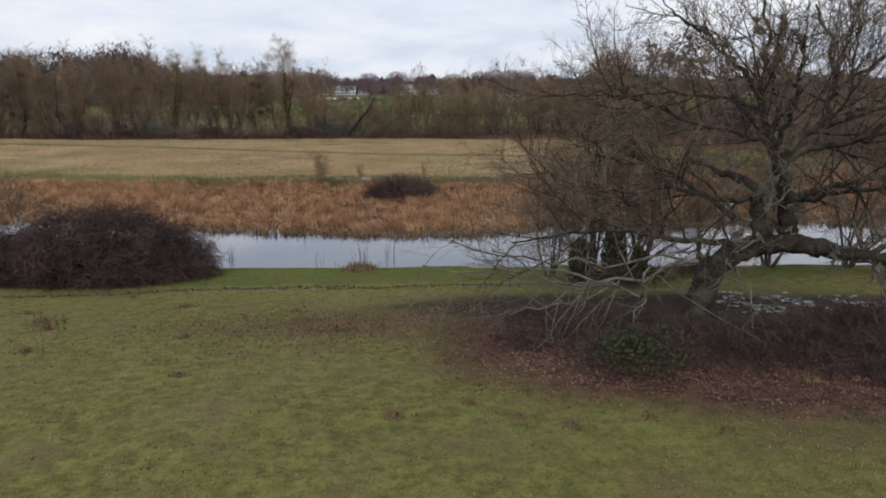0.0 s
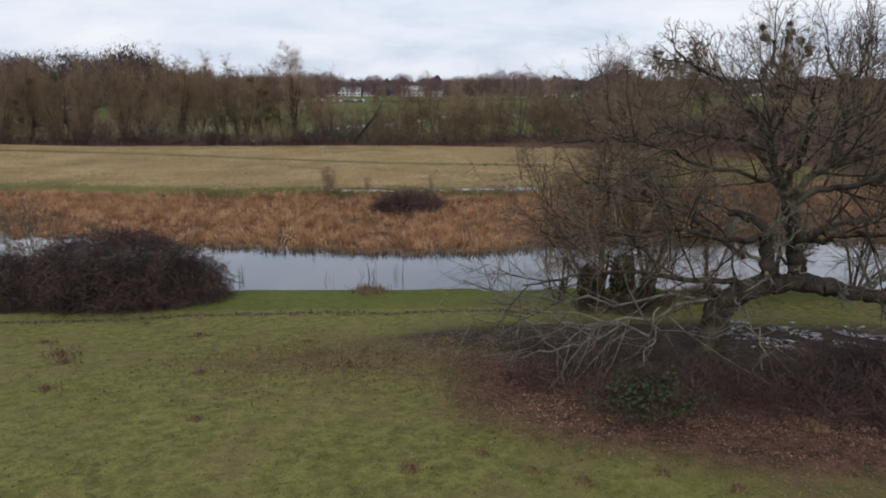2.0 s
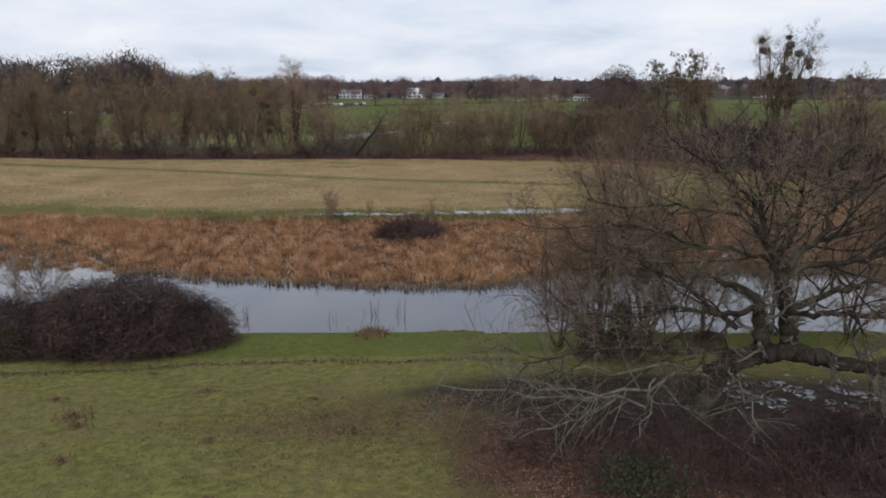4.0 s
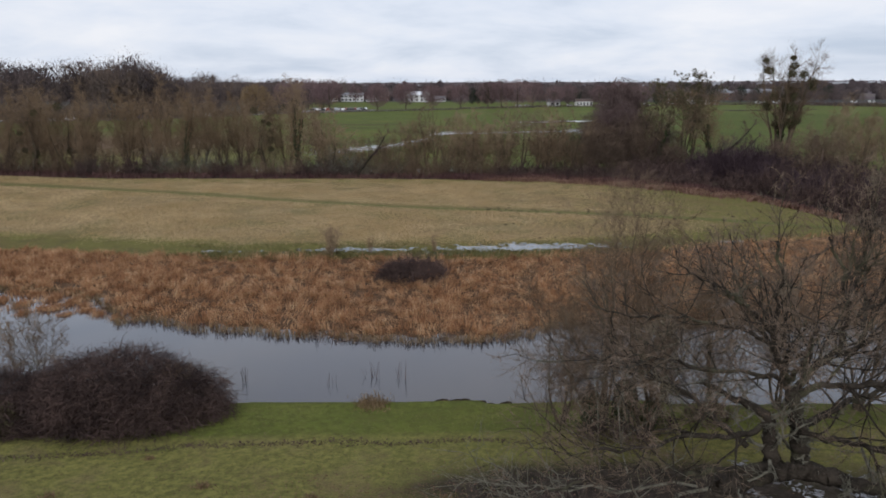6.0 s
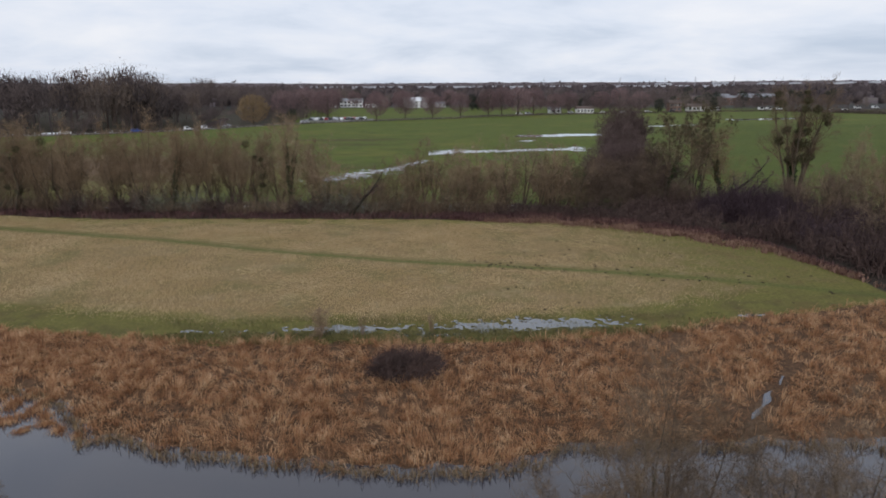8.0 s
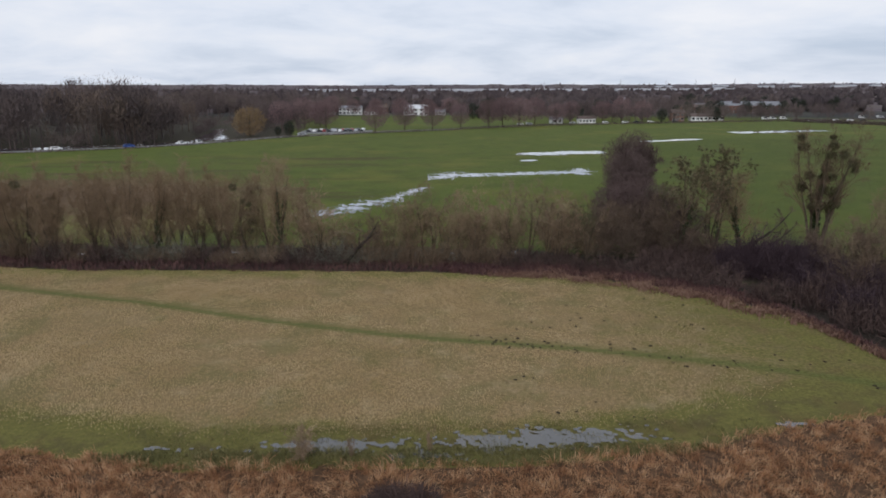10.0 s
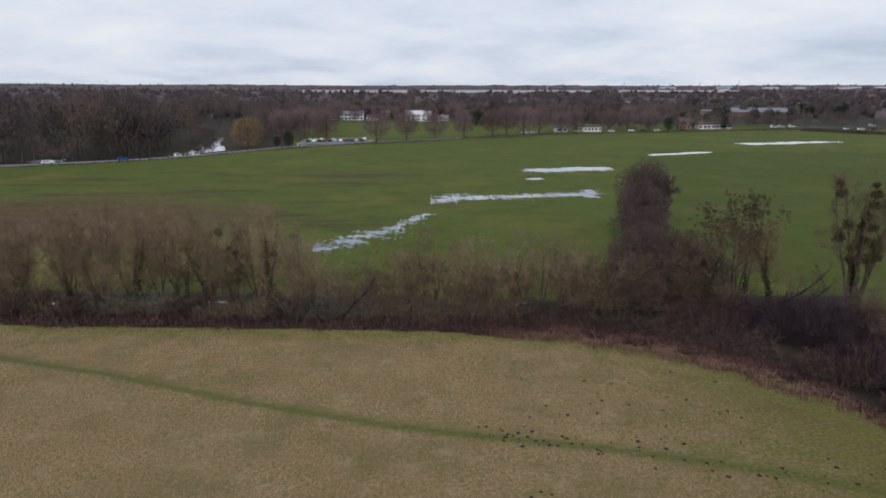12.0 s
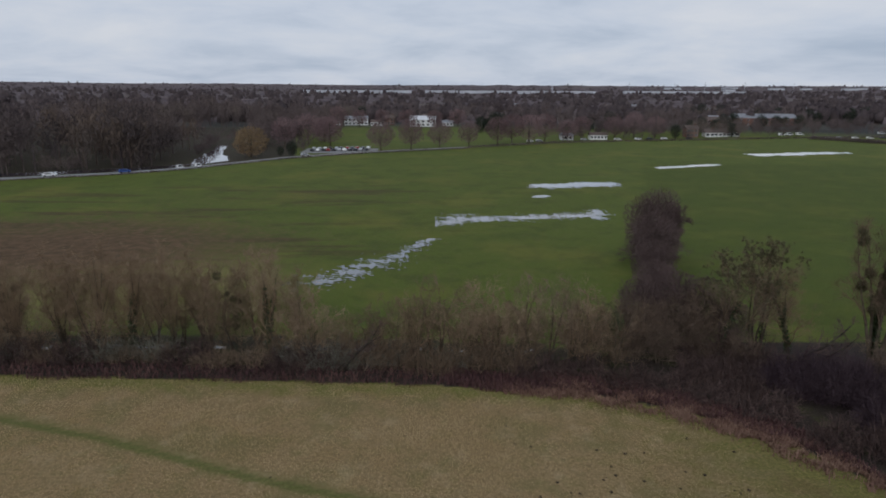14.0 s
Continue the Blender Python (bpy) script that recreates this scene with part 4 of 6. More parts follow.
# thickets
near_bush = mound(41, 4.45, 2.4, 2.85, 1900, 0.0095, TWIG_RED, "bramble_bush", density=6, rough=0.08, hang=-0.14, skin=13000, reined=0.72)
tagged(near_bush, "dense dark domed bramble thicket on the lawn edge", "bush")
near_bush.matrix_world = Matrix.Translation((-12.9, 28.0, at(-12.6, 27.2) - 0.15))
left_bush = mound(42, 3.8, 2.6, 2.0, 1200, 0.010, TWIG_RED, "bramble_bush", density=5, skin=7000, reined=0.75)
tagged(left_bush, "dark bramble thicket beside the river", "bush")
left_bush.matrix_world = Matrix.Translation((-18.4, 27.6, at(-18, 27) - 0.1))
reed_bush = mound(43, 2.5, 1.8, 1.45, 1300, 0.015, TWIG_DARK, "bush", density=5)
tagged(reed_bush, "dark rounded leafless bush among the reeds", "bush")
reed_bush.matrix_world = Matrix.Translation((-1.3, 49.0, -0.35))
broom = bare_tree(44, 3.0, 0.016, 0.36, 7, 0.05, 0.12, 0.009, (4, 4, 3), 9, 0.12, TWIG_WILLOW, TWIG_WILLOW, name="shrub")
place(broom, -7.9, 54.2, 0, 1.0, 1.0, "upright leafless shrub at the edge of the reeds", "shrub")
place(broom, -4.8, 54.6, 70, 0.28, 2.2, "thin leafless sapling at the edge of the reeds", "shrub")
place(broom, 0.3, 55.2, 140, 0.3, 2.3, "thin leafless sapling at the edge of the reeds", "shrub")
drop(broom)
sapling = bare_tree(45, 5.2, 0.03, 0.33, 9, 0.2, 0.12, 0.009, (4, 4, 4), 3, 0.12, PALE_BARK, TWIG_BROWN, name="sapling")
for x, y, turn, size in [(-16.8, 30.2, 0, 1.0), (-18.6, 30.6, 90, 0.9), (-17.6, 30.2, 200, 0.75), (-21.0, 30.4, 300, 1.05), (-10.5, 28.4, 40, 0.5)]:
    place(sapling, x, y, turn, size, 1.0, "slender pale leafless sapling by the water", "tree", "saplings by the water")
drop(sapling)

# ivy-covered stumps and a mossy shrub by the water
for x, y, w, h, seed in [(5.9, 26.0, 0.42, 1.5, 1), (7.3, 26.3, 0.5, 1.8, 2), (8.1, 25.7, 0.32, 1.2, 3)]:
    g = np.random.default_rng(460 + seed)
    stump = tagged(empty("ivy_stump", pose(x, y, at(x, y))), "old stump smothered in dark ivy on the river bank", "stump", "stumps on the bank")
    P, R = bend(g, np.array([[0, 0, -0.2]]), np.array([[0.1, 0, 1.0]]), np.array([h]), np.array([w * 0.5]), 6, 0.08, 0.0, 0.6)
    part("trunk", tubes(P, R, 9), BARK, stump)
    q = ball(g, 1500, (w, w * 0.9, h * 0.55), 0.5) + np.array([0, 0, h * 0.55])
    tagged(part("ivy", slivers(g, q, g.normal(0, 1, q.shape), 0.13, 0.09), IVY, stump, "dark green ivy leaves"), kind="stuff")
g = np.random.default_rng(470)
q = ball(g, 2600, (1.3, 1.0, 0.9), 0.3)
q = q[q[:, 2] > -0.5] + np.array([0, 0, 0.55])
moss = tagged(empty("mossy_shrub", pose(-17.2, 26.2, at(-17.2, 26.2))), "low olive green mossy shrub beside the bramble", "shrub")
tagged(part("foliage", slivers(g, q, q + g.normal(0, 0.5, q.shape), 0.16, 0.035), MISTLETOE, moss), kind="stuff")

# bramble undergrowth round the oak
under = mound(46, 2.3, 1.6, 0.85, 300, 0.007, TWIG_RED, "undergrowth", density=6, rough=0.3, hang=-0.1, points=5)
UNDER = [(3.4, 16.4, 0, 0.9, 0.7), (4.4, 14.6, 60, 0.8, 0.8), (6.0, 15.0, 130, 0.95, 0.8), (8.0, 14.6, 200, 1.0, 0.75), (10.2, 14.6, 260, 1.1, 0.8), (12.3, 15.2, 320, 1.1, 0.9), (8.4, 15.8, 20, 0.9, 0.7), (6.2, 16.2, 300, 0.9, 0.6),
         (10.4, 12.8, 100, 0.9, 0.7), (12.4, 13.4, 190, 1.0, 0.75), (10.6, 16.9, 80, 0.9, 0.7), (12.8, 17.4, 170, 0.9, 0.7), (5.0, 18.6, 110, 0.8, 0.45), (3.2, 19.4, 20, 0.7, 0.4), (6.2, 25.4, 40, 0.55, 1.3), (8.1, 26.3, 150, 0.7, 1.3), (10.8, 26.8, 220, 0.6, 1.2), (7.2, 24.7, 310, 0.5, 1.1), (9.6, 13.6, 15, 1.0, 0.8), (11.2, 14.0, 75, 1.0, 0.9), (13.6, 14.4, 155, 1.1, 0.9), (14.6, 13.0, 245, 1.0, 0.9), (11.8, 16.0, 335, 1.0, 0.8), (14.4, 16.4, 15, 1.1, 0.9), (9.8, 12.9, 45, 0.85, 0.75), (11.8, 12.4, 140, 0.9, 0.8), (13.6, 12.2, 230, 0.9, 0.8)]
for x, y, turn, size, tall in UNDER:
    place(under, x, y, turn, size, tall, "low dark bramble undergrowth beneath the oak", "bush", "undergrowth beneath the oak")
drop(under)
g = np.random.default_rng(47)
n = 1000
q = ball(g, n, (1.5, 1.2, 0.7), 0.1) * g.uniform(0.5, 1.1, (n, 1))
q = q[q[:, 2] > -0.3] + np.array([4.1, 13.9, at(4.1, 13.9) + 0.45])
ivy_bush = tagged(empty("evergreen_bramble", pose(0, 0, 0)), "patch of dark green bramble leaves in the undergrowth", "bush")
part("foliage", slivers(g, q, g.normal(0, 1, q.shape), 0.085, 0.055), IVY, ivy_bush)["kind"] = "stuff"

# ---------------------------------------------------------------- the hedge of trees beyond the meadow
tall_a = bare_tree(51, 15.0, 0.10, 0.30, 9, 0.22, 0.13, 0.018, (5, 5, 4), 6, 0.12, BARK_GREY, TWIG_WILLOW, name="willow_tree", haze=2800, limb_angle=(18, 45))
tall_b = bare_tree(52, 15.0, 0.22, 0.40, 13, 0.15, 0.09, 0.019, (5, 5, 5), 2, 0.14, BARK_GREY, TWIG_WILLOW, ivy=800, name="willow_tree", haze=4200, limb_angle=(25, 60))
tall_c = bare_tree(53, 12.5, 0.20, 0.46, 13, 0.2, 0.07, 0.019, (5, 5, 5), 2, 0.16, BARK_GREY, TWIG_BROWN, balls=7, name="hedge_tree", haze=4000)
small_a = bare_tree(54, 6.0, 0.05, 0.50, 8, 0.06, 0.08, 0.014, (4, 3, 3), 6, 0.16, BARK_GREY, TWIG_WILLOW, name="hedge_shrub", haze=1200)
small_b = bare_tree(55, 7.0, 0.09, 0.48, 11, 0.12, 0.07, 0.015, (4, 4, 3), 2, 0.17, BARK_GREY, TWIG_BROWN, name="hedge_shrub", haze=1000)
dense = bare_tree(56, 11.5, 0.20, 0.40, 16, 0.05, 0.02, 0.028, (5, 5, 5), 2, 0.16, BARK_GREY, TWIG_ALDER, name="alder_tree", limb_angle=(40, 85), haze=3000, fill=9000)
seedy = bare_tree(64, 14.2, 0.15, 0.34, 9, 0.40, 0.05, 0.018, (5, 5, 3), 5, 0.15, BARK_GREY, TWIG_BROWN, name="ash_tree", haze=2600, seeds=420, limb_angle=(22, 60), ivy=300, fan_out=0.42, clad=1)
sallow = bare_tree(57, 9.0, 0.11, 0.48, 10, 0.05, 0.04, 0.023, (5, 5, 4), 4, 0.16, BARK_GREY, TWIG_SALLOW, name="sallow_tree", limb_angle=(30, 75), haze=3500, fill=3000)
LAB = {seedy: ("leafless ash hung with dark seed bunches", "trees of the hedge"), tall_a: ("tall leafless multi-stemmed willow in the hedge", "trees of the hedge"), tall_b: ("tall leafless willow with ivy on its stem in the hedge", "trees of the hedge"),
       tall_c: ("leafless hedge tree with mistletoe bunches", "trees of the hedge"), small_a: ("small bushy leafless willow in the hedge", "shrubs of the hedge"),
       small_b: ("small leafless thorn tree in the hedge", "shrubs of the hedge"), dense: ("dark dense leafless alder at the field edge", "alders of the spinney")}
HEDGE = [(tall_a, -70, 112, 1.0), (tall_b, -64, 114, 0.9), (tall_c, -55, 111, 0.98), (tall_a, -59.5, 113, 0.95), (tall_a, -52.6, 110, 0.88), (tall_a, -48, 112, 0.92), (tall_a, -43.2, 110.5, 0.98), (tall_b, -38.6, 110, 0.82),
         (tall_a, -36, 112, 0.86), (tall_a, -32.5, 110.5, 0.84), (tall_a, -28.6, 111.5, 0.80), (tall_c, -25.4, 110, 0.92), (tall_b, -20.6, 109.5, 0.92), (tall_a, -22.6, 111, 0.85), (tall_a, -17.2, 110, 0.72),
         (tall_a, -45.6, 114, 0.85), (tall_a, -56.5, 109.5, 0.82), (tall_a, -66.5, 110.5, 0.85), (tall_a, -40.6, 113.5, 0.9), (tall_a, -30.6, 114, 0.85), (tall_c, -62, 109, 0.85),
         (small_b, -6.4, 109.5, 1.0), (small_b, 9.0, 109, 1.05), (small_b, 18.9, 110, 1.28), (seedy, 35.6, 106.5, 1.0), (seedy, 41.2, 107.5, 1.02), (tall_b, 45.2, 106.5, 0.86), (tall_a, 62, 99, 0.75), (tall_a, 66, 96, 0.82),
         (tall_a, 58.5, 92, 0.66), (tall_b, 63, 86, 0.75), (small_b, 52.5, 92, 1.1), (tall_a, 69, 92, 0.8), (tall_b, 77, 96, 0.9), (tall_c, 84, 98, 0.9), (small_b, 50, 80, 1.1), (small_b, 54, 73, 1.1), (small_b, 56, 79, 1.2),
         (small_b, 47.5, 86, 1.1), (small_b, 51, 88.5, 1.2), (small_b, 55, 86, 1.25), (small_b, 49, 72, 0.9), (small_b, 53, 66, 1.0), (small_b, 58, 69, 1.2), (small_b, 57, 97, 1.2), (small_b, 50.5, 97, 1.0),
         (tall_b, -80, 114, 1.0), (tall_a, -90, 115, 0.95), (tall_c, -100, 117, 1.0), (tall_a, -112, 118, 1.0), (tall_a, -75, 110, 0.9), (tall_a, -84, 111, 0.9)]
g = np.random.default_rng(57)
for x in np.concatenate([np.arange(-92, 24, 2.5), np.arange(-15, 24, 2.3)]):
    tallness = 1.25 if -16 < x < 22 else 1.0
    HEDGE.append(((small_a, small_b)[int(g.integers(0, 3) == 0)], x + g.uniform(-0.9, 0.9), float(hedge_front_y(x)) + g.uniform(5.5, 11), tallness * (0.7 if -14 < x < -3 else 1.0) * g.uniform(0.65, 1.3)))
g = np.random.default_rng(58)
for kind, x, y, size in HEDGE:
    place(kind, x, y, g.uniform(0, 360), size, g.uniform(0.94, 1.06), LAB[kind][0], "tree" if "shrub" not in LAB[kind][1] else "shrub", LAB[kind][1])
SALLOW = [(26.0, 108, 0.9), (31, 108, 0.95), (28, 105.5, 0.72), (33, 105, 0.72), (24, 106.5, 0.62), (37.5, 104, 0.6), (49.5, 95, 0.7), (54.5, 93, 0.8), (59, 82, 0.8)]
for x, y, size in SALLOW:
    place(sallow, x, y, g.uniform(0, 360), size, g.uniform(0.9, 1.05), "broad brown leafless sallow at the hedge corner", "tree", "sallows of the hedge corner")
drop(sallow)
SPINNEY = [(42.6, 153.5, 1.3, 1.0), (44.2, 157.5, 1.2, 0.95), (40.6, 147, 1.1, 0.9), (36.5, 135, 0.85, 0.9), (33.5, 124, 0.8, 0.9), (27.6, 111.5, 0.86, 0.95), (31.6, 112, 0.95, 0.95), (35.2, 112, 0.9, 0.92), (38.8, 110, 0.66, 0.9)]
for x, y, size, tall in SPINNEY:
    place(dense, x, y, g.uniform(0, 360), size, tall, LAB[dense][0], "tree", LAB[dense][1])
for kind in (tall_a, tall_b, tall_c, small_a, small_b, dense, seedy):
    drop(kind)
poplar = bare_tree(63, 19.0, 0.22, 0.26, 11, 0.32, 0.08, 0.020, (4, 5, 4), 6, 0.09, BARK_GREY, TWIG_BROWN, ivy=1500, balls=34, haze=5000, limb_angle=(16, 42), name="poplar_tree", fan_out=0.20, clad=1)
place(poplar, 53.6, 103.5, 40, 1.08, 1.04, "tall ivy-clad poplar full of mistletoe above the hedge", "tree")
drop(poplar)
g2 = np.random.default_rng(66)
q = ball(g2, 4200, (2.5, 2.2, 3.6), 0.2) * g2.uniform(0.6, 1.08, (4200, 1))
q *= (1 + 0.16 * ripple(q[:, 0] * 2, q[:, 2] * 2, 1.0, 3))[:, None]
ivy_tree = tagged(empty("ivy_bush", pose(21.6, 106.5, at(21.6, 106.5))), "dark green ivy-smothered bush in the hedge", "bush")
P, R = bend(g2, np.array([[0, 0, -0.2]] * 3), g2.normal(0, 0.25, (3, 3)) + np.array([0, 0, 1]), np.full(3, 5.5), np.full(3, 0.12), 6, 0.08, 0.05, 0.2)
for i in range(3):
    part("stem", tubes(P[i:i + 1], R[i:i + 1], 6), BARK_GREY, ivy_tree)
tagged(part("foliage", slivers(g2, q + np.array([0, 0, 4.0]), g2.normal(0, 1, q.shape) + np.array([0, 0, 0.5]), 0.34, 0.11), IVY_PALE, ivy_tree), kind="stuff")
leaning = bare_tree(62, 9.0, 0.26, 0.26, 9, 0.3, 0.10, 0.022, (4, 4, 3), 1, 0.14, BARK, TWIG_DARK, lean=(0.95, 0), name="leaning_tree")
place(leaning, -11.0, 103.6, 0, 1.12, 1.0, "thin dark tree leaning over in the hedge", "tree", "leaning trees")
place(leaning, 39.5, 101.0, 4, 1.5, 0.9, "thin dark tree leaning over in the hedge", "tree", "leaning trees")
place(leaning, 42.0, 102.0, -8, 1.3, 0.8, "thin dark tree leaning over in the hedge", "tree", "leaning trees")
drop(leaning)

# standing water in the ditch under the hedge
puddle(-52, 14, 107.5, 112.5, 0.35, lambda x, y: 0.8 * seg(x, y, (-60, 111.5), (40, 108.5), 2.2) + 0.7 * ripple(x, y * 2, 1.1, 4) + 0.6 * ripple(x, y * 2, 0.33, 2) - 1.15, "standing water glinting under the hedge")
# low scrub along the hedge foot and round the end of the meadow
scrub = mound(71, 3.6, 2.4, 2.2, 220, 0.030, TWIG_DARK, "hedge_scrub", density=4, rough=0.4, hang=-0.05, points=5)
scrub_b = mound(72, 3.4, 2.4, 2.6, 200, 0.019, TWIG_BROWN, "hedge_scrub", density=4, rough=0.6, hang=0.0, points=5)
g = np.random.default_rng(73)
for i, x in enumerate(np.arange(-116, 40, 4.3)):
    y = float(hedge_front_y(x)) + 4.5 + g.uniform(-0.8, 1.2)
    place((scrub, scrub_b)[int(g.integers(0, 4) > 0 and x < 20)], x + g.uniform(-0.8, 0.8), y + max(0.0, x - 22) * 0.15, g.uniform(-20, 20), g.uniform(0.8, 1.1), g.uniform(0.7, 1.15), "tangled leafless bramble scrub along the hedge foot", "bush", "scrub along the hedge")
for x, y, s in [(42.5, 84, 1.0), (43.5, 77, 1.0), (45, 71, 1.1), (46.5, 64, 1.1), (47, 90, 1.1), (48.5, 83, 1.2), (50, 75, 1.2), (51, 67, 1.3), (54, 84, 1.3), (56, 92, 1.3), (57, 71, 1.3), (62, 78, 1.4), (49, 59, 1.1), (56, 62, 1.3),
                (30.5, 100, 0.8), (34.5, 96.5, 0.8), (36, 101, 0.9), (32, 103.5, 0.9), (39, 103, 1.0), (36, 106, 1.0), (41, 99.5, 1.1), (47, 98, 1.1)]:
    place(scrub, x, y, g.uniform(0, 360), s, g.uniform(1.0, 1.4), "dark leafless thorn scrub closing the meadow", "bush", "scrub at the end of the meadow")
drop(scrub), drop(scrub_b)
# domed thickets of dark thorn before the leaning trees, and pale arching willow scrub
thorn = mound(74, 4.6, 3.4, 3.6, 700, 0.020, THORN, "thorn_thicket", density=7, rough=0.2, hang=-0.02, points=5)
for x, y, s, tall in [(41.0, 97, 0.85, 1.2), (44.0, 96, 0.95, 1.4), (47.5, 93.5, 0.9, 1.15), (46.5, 82, 0.8, 0.9), (48.5, 73, 0.9, 0.9), (50, 64, 0.9, 0.9), (50.5, 89, 0.9, 1.0), (52, 81, 0.9, 1.0), (45.5, 88, 0.75, 1.0), (53, 72, 0.9, 0.9)]:
    place(thorn, x, y, g.uniform(0, 360), s, tall, "rounded dark purple thorn thicket at the meadow end", "bush", "thorn thickets")
drop(thorn)
pale = mound(75, 2.4, 1.8, 2.6, 110, 0.022, PALE_BARK, "willow_scrub", density=5, rough=0.5, hang=-0.10, points=6)
for x, y, s in [(-16, 105.5, 1.0), (-12.5, 105, 1.1), (-9, 104.5, 0.9), (-5, 105.5, 0.8), (-34, 107.5, 1.0), (-40, 107.5, 1.1), (-52, 109, 1.0), (3, 104.5, 0.7)]:
    place(pale, x, y, g.uniform(0, 360), s, g.uniform(0.85, 1.1), "pale arching leafless scrub in the hedge foot", "bush", "pale scrub of the hedge")
drop(pale)


# ---------------------------------------------------------------- reeds, grasses, leaves
def bent_blades(rng, x, y, z, length, width, leanout, material, name, label, category, swept=(0.0, 0.0)):
    """Upright blades that curve over, each with two faces."""
    n = len(x)
    a = rng.uniform(0, 2 * np.pi, n)
    out = np.stack([np.cos(a) + swept[0], np.sin(a) + swept[1], np.zeros(n)], -1)
    side = np.stack([-np.sin(a), np.cos(a), np.zeros(n)], -1) * (width / 2)[:, None]
    base = np.stack([x, y, z], -1)
    midp = base + out * (leanout * length * 0.3)[:, None] + np.array([0, 0, 1.0]) * (length * 0.55 * np.sqrt(np.maximum(1 - leanout ** 2 * 0.5, 0.1)))[:, None]
    tip = midp + out * (leanout * length * 0.55)[:, None] + np.array([0, 0, 1.0]) * (length * 0.42 * (1 - leanout))[:, None]
    v = np.stack([base - side, base + side, midp + side, midp - side, tip + side * 0.15, tip - side * 0.15], 1).reshape(-1, 3)
    k = np.arange(n)[:, None] * 6
    f = np.concatenate([k + np.array([[0, 1, 2, 3]]), k + np.array([[3, 2, 4, 5]])])
    return tagged(new(name, mesh_of(name, v, f, material)), label, category, kind="stuff")


g = np.random.default_rng(81)
n = 9500
x = g.uniform(-60, 54, n)
f0, k0 = reed_front_y(x), reed_back_y(x)
y = f0 + (k0 - f0) * g.uniform(0.0, 1.02, n)
keep = (ripple(x, y, 1.3, 3) * 0.5 + ripple(x, y, 0.45, 5) * 0.5 + g.normal(0, 0.3, n) > -0.62) & (g.uniform(0, 1, n) < np.interp(x, [-60, -34, 30, 54], [0.5, 1, 1, 0.6]))
# a narrow ditch winds through the bed, and its edge by the bend is broken by water
ditch = np.abs(x - np.interp(y, [40, 41.6, 44.7, 47.9, 50.4], [17.2, 18.3, 20.7, 23.8, 26.3]) + 0.3 * ripple(x, y, 0.7)) > np.interp(y, [40, 43, 46, 50.4, 50.6], [0.6, 1.0, 0.75, 0.5, 0.0])
ragged_edge = (y - f0 > 1.4 + 1.2 * ripple(x, y, 0.8, 2)) | (ripple(x, y, 0.5, 8) > 0.0) | ((x < 12) & (x > -19))
keep &= ditch & ragged_edge
x, y = x[keep], y[keep]
tall = (1.0 + 0.28 * ripple(x, y, 1.6, 2)) * g.uniform(0.65, 1.2, len(x)) * np.interp(y - reed_front_y(x), [-0.5, 0.6, 20], [0.75, 1.0, 1.0]) * np.interp(reed_back_y(x) - y, [0, 2], [0.95, 1.0])
per = 15
who = np.repeat(np.arange(len(x)), per)
m = len(who)
tilt_x, tilt_y = np.repeat(1.1 * ripple(x, y, 1.5, 7) + g.normal(0, 0.5, len(x)), per), np.repeat(1.1 * ripple(x, y, 1.7, 9) + g.normal(-0.1, 0.5, len(x)), per)
bx_, by_ = x[who] + g.normal(0, 0.17, m), y[who] + g.normal(0, 0.17, m)
bent_blades(g, bx_, by_, lift(bx_, by_) - 0.1, tall[who] * g.uniform(0.42, 0.92, m), g.uniform(0.020, 0.042, m), np.clip(g.beta(2.4, 1.2, m), 0.05, 0.95), REED, "reed_bed", "matted bed of rust-brown dead reeds by the water", "reeds", (tilt_x, tilt_y))
sheet("water", np.arange(16, 27, 0.1), np.arange(41, 47.5, 0.1), lambda x, y: np.abs(x - np.interp(y, [40, 41.6, 44.7, 47.9, 50.4], [17.2, 18.3, 20.7, 23.8, 26.3]) + 0.3 * ripple(x, y, 0.7)) < np.interp(y, [41, 43.6, 45, 47.5], [0.05, 0.22, 0.16, 0.0]) + 0.2 * ripple(x, y, 0.5, 3),
      -0.27, WATER, "narrow water-filled ditch through the reeds")
# sedge fringe at the water's edge, and tussocks in the shallows
n = 6500
x = g.uniform(-40, 30, n)
y = reed_front_y(x) + g.normal(-0.1, 0.28, n) - 0.35 * (ripple(x, 0, 0.45) > 0.35)
bent_blades(g, x, y, np.full(n, WATER_Z - 0.1), g.uniform(0.28, 0.68, n), g.uniform(0.02, 0.04, n), g.uniform(0.2, 0.95, n), SEDGE, "sedge_fringe", "pale sedge fringe standing in the water's edge", "sedge")


def tussock(x, y, z, r, h, count, seed, material, label):
    g = np.random.default_rng(seed)
    q = g.normal(0, r / 2, (count, 2))
    ob = bent_blades(g, q[:, 0], q[:, 1], np.zeros(count) - 0.05, g.uniform(0.6, 1.1, count) * h, g.uniform(0.015, 0.03, count), g.uniform(0.2, 0.9, count), material, "grass_tussock", label, "grass")
    ob.name = ob.data.name = "tuft"
    root = tagged(empty("grass_tussock", Matrix.Translation((x, y, z))), label, "grass")
    ob.parent = root
    for key in ("label", "category"):
        del ob[key]
    return root


